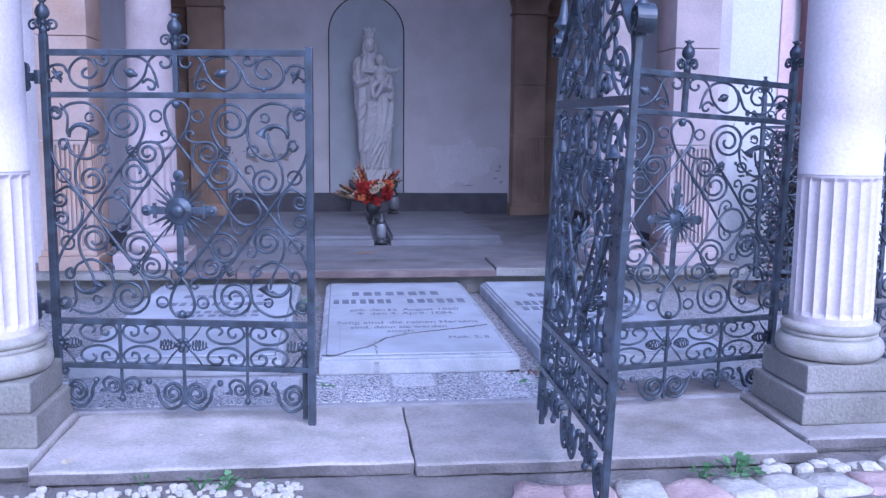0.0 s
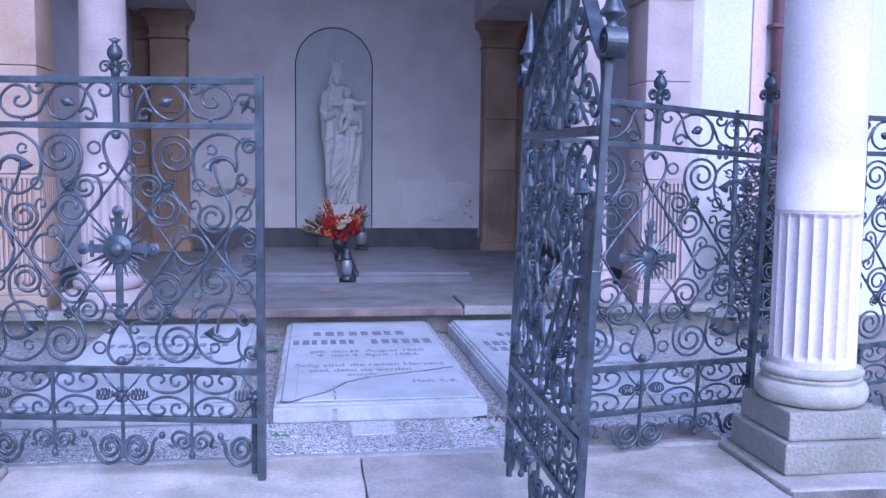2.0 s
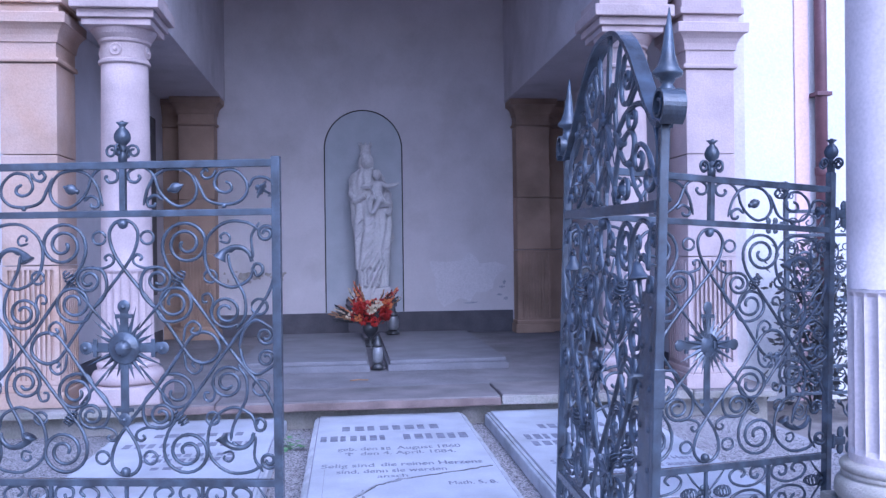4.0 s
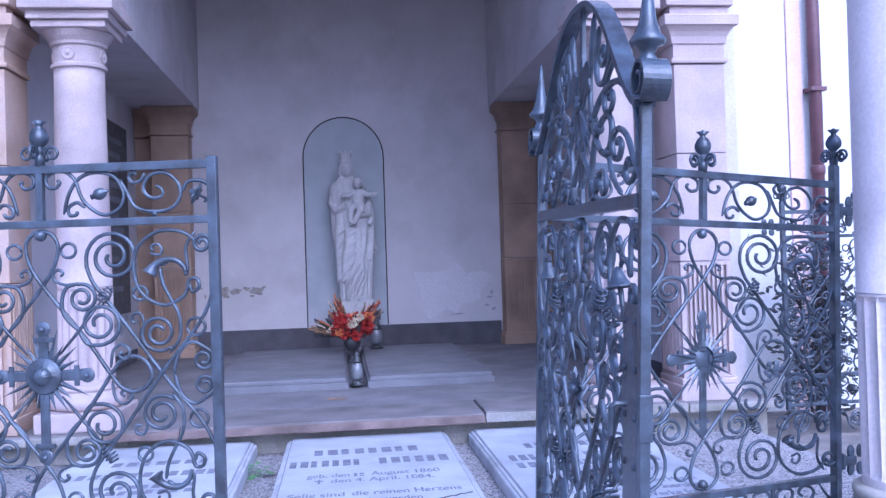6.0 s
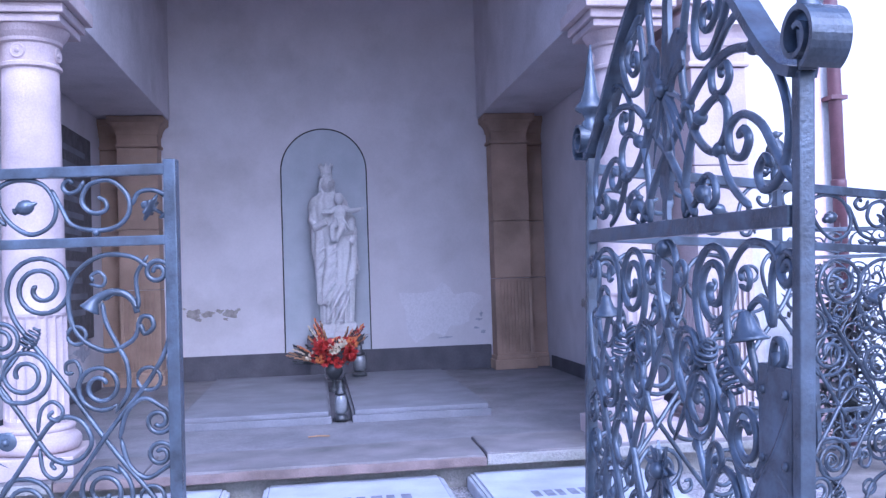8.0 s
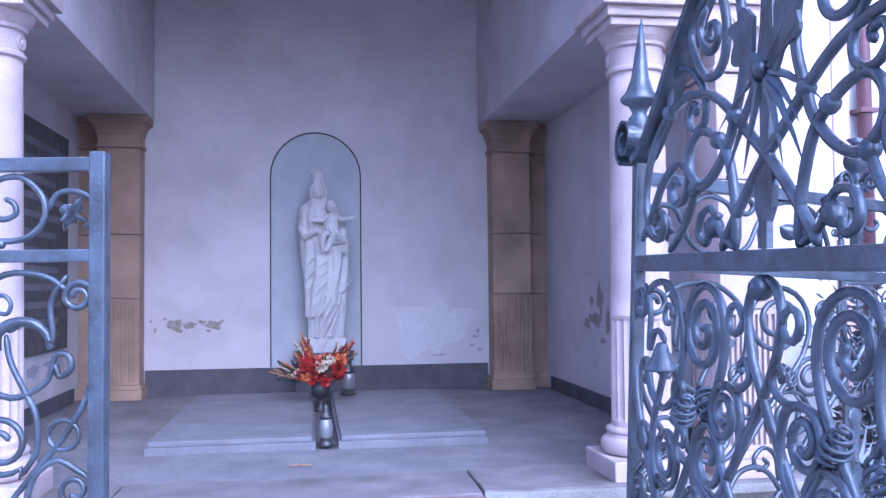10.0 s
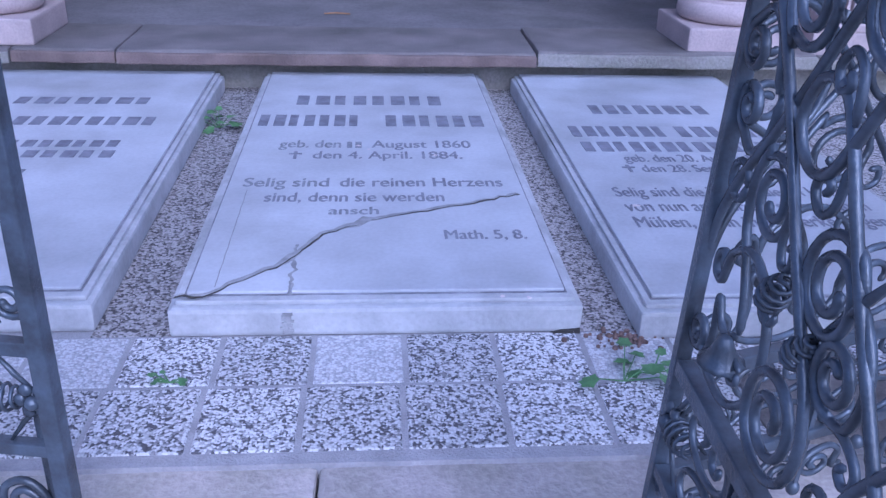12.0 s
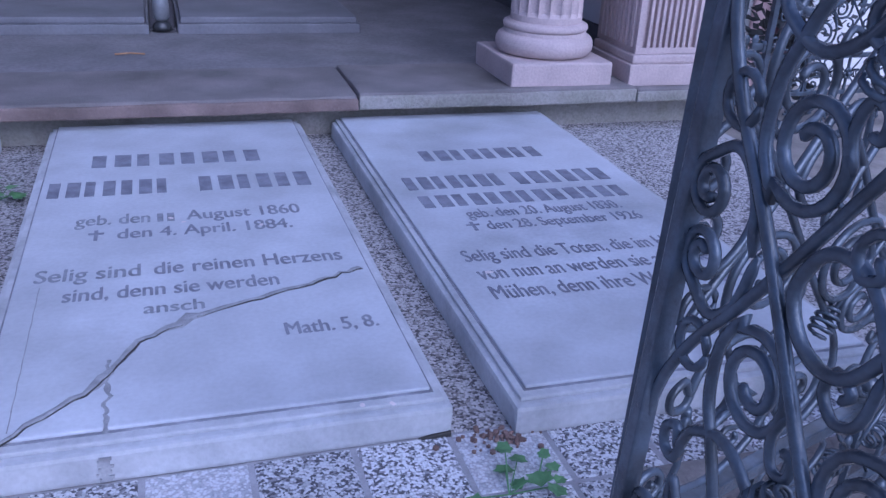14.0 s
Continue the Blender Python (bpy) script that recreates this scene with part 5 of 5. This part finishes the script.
def bouquet():
    rng = random.Random(5)
    b = thing("bouquet", "red, orange and cream artificial flowers in a fan", "flowers")
    base = Vector((0.485, 10.9, 0.47))
    for i in range(32):
        c = base + Vector((rng.uniform(-0.17, 0.20), rng.uniform(-0.14, 0.03), rng.uniform(0.04, 0.27)))
        petals(c, rng.uniform(0.042, 0.068), 26, rng, PETAL if rng.random() < 0.75 else ORANGE, b, "red_bloom")
    for i in range(6):
        c = base + Vector((0.02 + rng.uniform(-0.05, 0.07), -0.14 + rng.uniform(-0.03, 0.03), rng.uniform(0.10, 0.26)))
        petals(c, 0.045, 20, rng, CREAM, b, "cream_bloom")
    for i in range(3):
        petals(base + Vector((-0.24 + 0.04 * i, -0.05, 0.11 + 0.02 * i)), 0.035, 16, rng, CREAM, b, "cream_bloom")
    for ang, L, m in ((-74, 0.46, DRIED), (-80, 0.40, DARKLEAF), (-68, 0.38, DARKLEAF), (-60, 0.44, DARKLEAF), (-20, 0.50, ORANGE), (-15, 0.46, DRIED), (38, 0.48, PETAL), (32, 0.44, DARKLEAF), (-58, 0.40, ORANGE), (-50, 0.34, DARKLEAF), (-24, 0.45, ORANGE), (-18, 0.42, PETAL), (28, 0.40, ORANGE), (34, 0.44, PETAL), (40, 0.40, ORANGE), (-64, 0.42, CREAM), (45, 0.42, DARKLEAF), (-8, 0.2, DARKLEAF), (-30, 0.46, CREAM), (-38, 0.38, DRIED), (22, 0.40, DRIED), (36, 0.50, ORANGE), (48, 0.46, DRIED), (-70, 0.44, DRIED), (-62, 0.36, DARKLEAF), (30, 0.30, DARKLEAF), (-14, 0.36, DRIED)):
        a = radians(ang)
        d = Vector((math.sin(a), -0.08, math.cos(a)))
        bm = tube([base, base + d * L * 0.5, base + d * L + Vector((0, 0, -0.02))], 0.005, 5)
        part("stem", bm, DARKLEAF, b)
        bm = bmesh.new()
        for k in range(26):
            s = 0.45 + 0.55 * k / 26
            o = base + d * L * s
            q = Vector((rng.uniform(-1, 1), rng.uniform(-1, 1), rng.uniform(-0.2, 1))).normalized()
            w = q.orthogonal().normalized() * 0.008
            t = o + (q * 0.6 + d).normalized() * 0.055 * (1.25 - s * 0.6)
            bm.faces.new([bm.verts.new(p) for p in (o - w, (o + t) / 2 + w * 1.5, t, (o + t) / 2 - w * 1.5)])
        part("spray", bm, m, b)
    for i in range(30):
        a = rng.uniform(-1.6, 1.6)
        o = base + Vector((0, -0.06, 0.05))
        t = o + Vector((math.sin(a), rng.uniform(-0.5, 0.1), math.cos(a))) * rng.uniform(0.14, 0.25)
        w = Vector((math.cos(a), 0, -math.sin(a))) * 0.03
        bm = bmesh.new()
        bm.faces.new([bm.verts.new(p) for p in (o, (o + t) / 2 + w, t, (o + t) / 2 - w)])
        part("leaf", bm, DARKLEAF, b)
    return b


bouquet()
va = thing("vase", "dark glass footed flower vase", "vase")
part("bowl", lathe([(0.03, 0.34), (0.05, 0.36), (0.085, 0.41), (0.09, 0.45), (0.07, 0.49), (0.045, 0.51), (0.055, 0.53)], 24, cx=0.485, cy=10.9), BLACKGLASS, va, smooth=True)
part("foot", lathe([(0.06, HIGH + 0.01), (0.06, HIGH + 0.03), (0.022, HIGH + 0.05), (0.018, 0.33), (0.03, 0.34)], 20, cx=0.485, cy=10.9), BLACKGLASS, va, smooth=True)


def lantern(x, y, z, label, k=1.0):
    g = thing("grave_lantern", label, "lantern", Matrix.Translation((x, y, z)) @ Matrix.Diagonal((k, k, 1.08 if k > 1 else 1.0, 1)), "grave lanterns")
    part("foot", lathe([(0.055, 0), (0.055, 0.02), (0.045, 0.035), (0.035, 0.05)], 16), BLACKGLASS, g, smooth=True)
    part("glass", lathe([(0.032, 0.05), (0.046, 0.07), (0.048, 0.14), (0.043, 0.18), (0.035, 0.20)], 18), TIN, g, "frosted grey glass body", True)
    part("lid", lathe([(0.046, 0.20), (0.048, 0.215), (0.03, 0.24), (0.02, 0.26), (0.024, 0.275), (0.01, 0.30)], 16), BLACKGLASS, g, smooth=True)
    return g


lantern(0.50, 9.06, HIGH + 0.012, "grave lantern with dark cap between the slabs")
lantern(0.76, 11.40, HIGH + 0.095, "grave lantern with dark cap on the inner slab", 1.4)

# ---- wall details ----
pq = thing("relief_plaque", "large dark stone plaque with worn inscription", "plaque")
part("panel", box(LEFT + 0.002, LEFT + 0.03, 9.95, 11.9, 0.80, 2.88, 0.006), PLAQUE, pq)
for z in [1.05 + 0.16 * i for i in range(11)]:
    part("inscription_bar", box(LEFT + 0.028, LEFT + 0.034, 10.15, 11.65 - 0.3 * (int(z * 50) % 3) / 3, z, z + 0.06), OLDSLAB, pq)


def flake(name, at, normal_axis, sizes, mat, seed, label):
    """Paint that has come away in ragged spots."""
    rng = random.Random(seed)
    bm = bmesh.new()
    for (du, dv, ru, rv) in sizes:
        ring = []
        n = 22
        for i in range(n):
            a = 2 * math.pi * i / n
            k = 0.75 + 0.55 * noise.noise((math.cos(a) * 1.6 + seed, math.sin(a) * 1.6, du * 9 + dv)) + rng.uniform(-0.12, 0.12)
            u, v = du + ru * k * math.cos(a), dv + rv * k * math.sin(a)
            ring.append((u, v))
        into = Vector((0, 0.0022, 0)) if normal_axis == "y" else Vector((0.0022 if at[0] > 0 else -0.0022, 0, 0))
        front = [Vector((at[0] + u, at[1], at[2] + v)) if normal_axis == "y" else Vector((at[0], at[1] + u, at[2] + v)) for u, v in ring]
        low = [bm.verts.new(p + into) for p in front]
        top = [bm.verts.new(p) for p in front]
        bm.faces.new(top)
        bm.faces.new(low[::-1])
        for i in range(n):
            bm.faces.new((top[i], low[i], low[(i + 1) % n], top[(i + 1) % n]))
    return structure(name, bm, mat, label, "stain")


flake("wall_stain", (-1.06, WALL - 0.004, 0.985), "y", [(0, 0, 0.15, 0.075), (0.05, -0.07, 0.07, 0.03), (0.16, -0.01, 0.10, 0.04), (0.30, 0.02, 0.06, 0.03), (0.42, -0.01, 0.10, 0.06), (0.36, -0.07, 0.04, 0.02), (0.50, 0.03, 0.03, 0.03), (-0.2, -0.06, 0.02, 0.04), (-0.24, 0.04, 0.02, 0.02), (-0.1, 0.06, 0.03, 0.015)], PEEL, 3, "flaked patches of ochre plaster on the wall")
flake("wall_patch", (1.75, WALL - 0.0035, 0.95), "y", [(0, 0, 0.62, 0.42)], FRESH, 12, "lighter repaired plaster low on the wall")
flake("wall_stain", (2.24, WALL - 0.006, 0.80), "y", [(0, 0, 0.05, 0.02), (0.03, 0.06, 0.02, 0.04), (-0.03, -0.1, 0.04, 0.02), (0.05, -0.15, 0.03, 0.03), (-0.4, -0.2, 0.14, 0.015)], BLISTER, 4, "grey flaked spots on the wall")
flake("wall_stain", (RIGHT - 0.004, 10.65, 1.05), "x", [(0, 0, 0.26, 0.10), (-0.12, 0.20, 0.10, 0.15), (0.28, -0.05, 0.12, 0.06), (-0.34, -0.02, 0.08, 0.14), (0.12, 0.17, 0.06, 0.05), (-0.2, -0.2, 0.1, 0.03)], PEEL, 6, "blistered ochre patch on the side wall")
flake("wall_stain", (LEFT + 0.002, 11.5, 0.66), "x", [(0, 0, 0.35, 0.10), (-0.6, 0.0, 0.3, 0.07), (0.3, 0.06, 0.1, 0.1)], BLISTER, 8, "peeling paint under the plaque")


# ---- weeds, stones ----
def weed(x, y, z, size, count, seed, mat=LEAF):
    rng = random.Random(seed)
    g = thing("weed", "small green weed with lobed leaves growing from a joint", "plant", group="weeds in the joints")
    for i in range(count):
        a = rng.uniform(0, 6.283)
        up = rng.uniform(0.5, 2.4) if z < -0.01 else rng.uniform(0.2, 1.1)
        d = Vector((math.cos(a), math.sin(a), up)).normalized()
        L = size * rng.uniform(0.6, 1.1)
        o = Vector((x, y, z))
        c = o + d * L
        s = d.cross(Vector((0, 0, 1))).normalized()
        bm = tube([o, o + d * L * 0.5, c], 0.0018, 4)
        r = size * (rng.uniform(0.13, 0.24) if z < -0.01 else rng.uniform(0.22, 0.34))
        f = (d * 0.6 + Vector((0, 0, -0.35))).normalized()
        ring = []
        for k in range(12):
            b = 2 * math.pi * k / 12
            rr = r * (1 if k % 2 else 0.74)
            ring.append(bm.verts.new(c + s * rr * math.sin(b) + f * (rr * 1.2 * math.cos(b) + r * 0.7) + Vector((0, 0, 0.15 * rr * math.cos(2 * b)))))
        mid_v = bm.verts.new(c + f * r * 0.7 + Vector((0, 0, -0.12 * r)))
        for k in range(12):
            bm.faces.new((ring[k], ring[(k + 1) % 12], mid_v))
        part("leaf", bm, mat, g)
    return g


for i, (x, y, z, s, c) in enumerate(((1.67, 3.74, -0.078, 0.100, 22), (1.54, 3.75, -0.078, 0.066, 12), (-0.33, 3.82, -0.075, 0.062, 20), (-0.43, 3.82, -0.075, 0.062, 12), (-0.66, 3.87, -0.07, 0.04, 5), (1.12, 3.80, -0.07, 0.05, 8), (-0.2, 3.82, -0.07, 0.03, 4),
                                     (0.03, 4.95, 0.0, 0.035, 6), (1.14, 4.92, 0.0, 0.095, 6), (1.22, 4.95, 0.0, 0.06, 4), (-0.15, 6.95, 0.0, 0.09, 10))):
    weed(x, y, z, s, c, 40 + i)


def stone(x, y, z, sx, sy, sz, seed, mat, name, label):
    if sx < 0.045:
        bm = bmesh.new()
        bmesh.ops.create_icosphere(bm, subdivisions=2, radius=1, matrix=Matrix.Translation((0, 0, sz / 2)) @ Matrix.Diagonal((sx, sy, sz / 2, 1)))
    else:
        bm = box(-sx, sx, -sy, sy, 0, sz)
        bmesh.ops.subdivide_edges(bm, edges=bm.edges[:], cuts=3, use_grid_fill=True)
    for v in bm.verts:
        f = Vector((v.co.x / sx, v.co.y / sy, v.co.z / sz * 2 - 1))
        k = 1 / max(0.8, (abs(f.x) ** 9 + abs(f.y) ** 9 + abs(f.z) ** 9) ** (1 / 9))
        v.co.x, v.co.y = v.co.x * k, v.co.y * k
        v.co += Vector((noise.noise(v.co * 14 + Vector((seed, 0, 0))), noise.noise(v.co * 14 + Vector((0, seed, 0))), noise.noise(v.co * 14 + Vector((0, 0, seed))) * 0.5)) * (0.5 if sx < 0.045 else 0.24) * sx
    ob = link(name, bm, mat, None, "", sx > 0.045)
    ob.matrix_world = pose(x, y, z, 0, 0, random.Random(seed).uniform(-14, 14))
    return tagged(ob, label, "stone", "loose paving stones before the kerb")


rs = random.Random(11)
x = 0.74
for i, pink in enumerate((1, 1, 0, 1, 0, 0, 0, 1, 0, 0, 1, 0)):
    w = rs.uniform(0.088, 0.118)
    m, lab = (BRICK, "pink stone sett bedded before the kerb") if pink else (COBBLE, "pale rounded sett bedded before the kerb")
    stone(x + w, 3.605 + rs.uniform(-0.010, 0.010) + 0.05 * max(0, x - 1.4), -0.125, w * 0.97, 0.105, 0.068 + rs.uniform(0, 0.012), 100 + i, m, "paving_stone", lab)
    x += 2 * w
for j in range(34):
    s = rs.uniform(0.014, 0.044)
    stone(1.75 + rs.random() * 1.3, 3.815 + rs.uniform(-0.04, 0.05), -0.09, s, s * 0.8, s * 1.3, 200 + j, COBBLE, "pebble", "pale chipped stone lying against the kerb")
for j in range(150):
    s = rs.uniform(0.008, 0.019)
    stone(-1.3 + rs.random() * 1.25, 3.80 + rs.uniform(-0.1, 0.07), -0.085, s, s * 0.8, s * 1.8, 300 + j, COBBLE, "pebble", "small pale pebble lying against the kerb")

# dark shrub behind the far screen
sh = thing("shrub", "dark leafless shrub behind the iron screen", "shrub")
rr = random.Random(9)
bm = bmesh.new()
for i in range(900):
    c = Vector((4.08 + rr.gauss(0, 0.17), 8.0 + rr.gauss(0, 0.11), rr.uniform(-0.05, 1.15) + abs(rr.gauss(0, 0.16))))
    d = Vector((rr.uniform(-1, 1), rr.uniform(-1, 1), rr.uniform(-0.3, 1))).normalized()
    s = d.orthogonal().normalized() * 0.02
    bm.faces.new([bm.verts.new(p) for p in (c, c + d * 0.045 + s, c + d * 0.095, c + d * 0.045 - s)])
part("crown", bm, DARKLEAF, sh)
for i in range(5):
    part("twig", tube([(4.05, 8.0, -0.13), (4.05 + rr.gauss(0, 0.08), 8.0, 0.4), (4.05 + rr.gauss(0, 0.22), 8.0, 1.0)], 0.012, 5), DARKLEAF, sh)

# ---- litter ----
SOIL = material("reddish_soil", (0.30, 0.20, 0.17), 0.95, scale=25, spread=0.5, fine=120, bump=0.8)
rp = random.Random(3)
bm = bmesh.new()
for i in range(70):
    r = rp.uniform(0.003, 0.009)
    bmesh.ops.create_icosphere(bm, subdivisions=1, radius=r, matrix=Matrix.Translation((1.19 + rp.gauss(0, 0.045), 5.115 + rp.gauss(0, 0.022), r * 0.5)))
tagged(link("soil", bm, SOIL, None), "crumbs of reddish soil at the corner of the slab", "soil", "", "stuff")
for i, (x, y, z, s) in enumerate(((1.40, 5.80, Z, 0.016), (1.86, 5.46, Z, 0.014), (0.87, 5.20, 0.09, 0.010), (0.94, 5.19, 0.09, 0.010), (0.47, 6.41, Z, 0.011), (0.51, 6.37, Z, 0.009), (0.76, 6.30, Z, 0.010), (-0.98, 4.03, -0.017, 0.035), (-0.5, 4.3, -0.017, 0.012), (0.2, 4.2, -0.017, 0.010))):
    rp = random.Random(70 + i)
    bm = bmesh.new()
    ring = [bm.verts.new((s * rp.uniform(0.7, 1.2) * math.cos(k * 0.785), 0.7 * s * rp.uniform(0.7, 1.2) * math.sin(k * 0.785), rp.uniform(0.0, 0.1) * s)) for k in range(8)]
    top_v = bm.verts.new((0, 0, 0.18 * s))
    for k in range(8):
        bm.faces.new((ring[k], ring[(k + 1) % 8], top_v))
    ob = tagged(link("fallen_petal", bm, CREAM if s > 0.03 else PALESTONE, None), "small pale petal fallen on the stone", "petal", "fallen petals")
    ob.matrix_world = pose(x, y, z + 0.0008, 0, 0, 40 * i)
tw = tagged(link("twig", tube([(0, 0, 0.006), (0.07, 0.01, 0.008), (0.15, -0.01, 0.006)], 0.005, 6), DRIED, None), "short brown twig lying on the raised floor", "twig")
tw.matrix_world = pose(0.25, 8.42, HIGH, 0, 0, 4)

# ---- gravel between the slabs ----
for k, (x0, x1) in enumerate(((-3.0, -1.30), (-0.215, -0.006), (1.078, 1.238), (2.325, 3.25))):
    structure("gravel_strip", rough_box(x0, x1, 5.172, STEP + 0.2, -0.05, -0.001, 0.12, 0.004, 0.003, 80 + k), PEBBLE_GUTTER, "dark exposed aggregate strip beside the grave slabs", "paving")

# ---- tiles of the forecourt ----
floor_ob = bpy.data.objects["floor"]
ty = [4.672, 4.93, 5.17]
shared = {}
for r in range(len(ty) - 1):
    for c in range(-11, 14):
        x0 = 0.355 + 0.236 * c + (0.012 if r == 1 else 0)
        xm = x0 + 0.118
        d = round(ty[r + 1] - ty[r], 3)
        key = (d, (r, c) in ((1, -3), (1, 0), (1, 3), (1, -4)))
        if key not in shared:
            bm = box(0.0075, 0.2285, 0.0075, d - 0.0075, -0.03, 0.0, 0.003, None, 1)
            bmesh.ops.recalc_face_normals(bm, faces=bm.faces)
            me = bpy.data.meshes.new("tile")
            bm.to_mesh(me)
            bm.free()
            me.materials.append(PEBBLE_WORN if key[1] else PEBBLE)
            shared[key] = me
        t = new("tile", shared[key])
        t.location = (x0, ty[r], -0.0015 * ((r * 7 + c * 3) % 3))
        t.parent = floor_ob
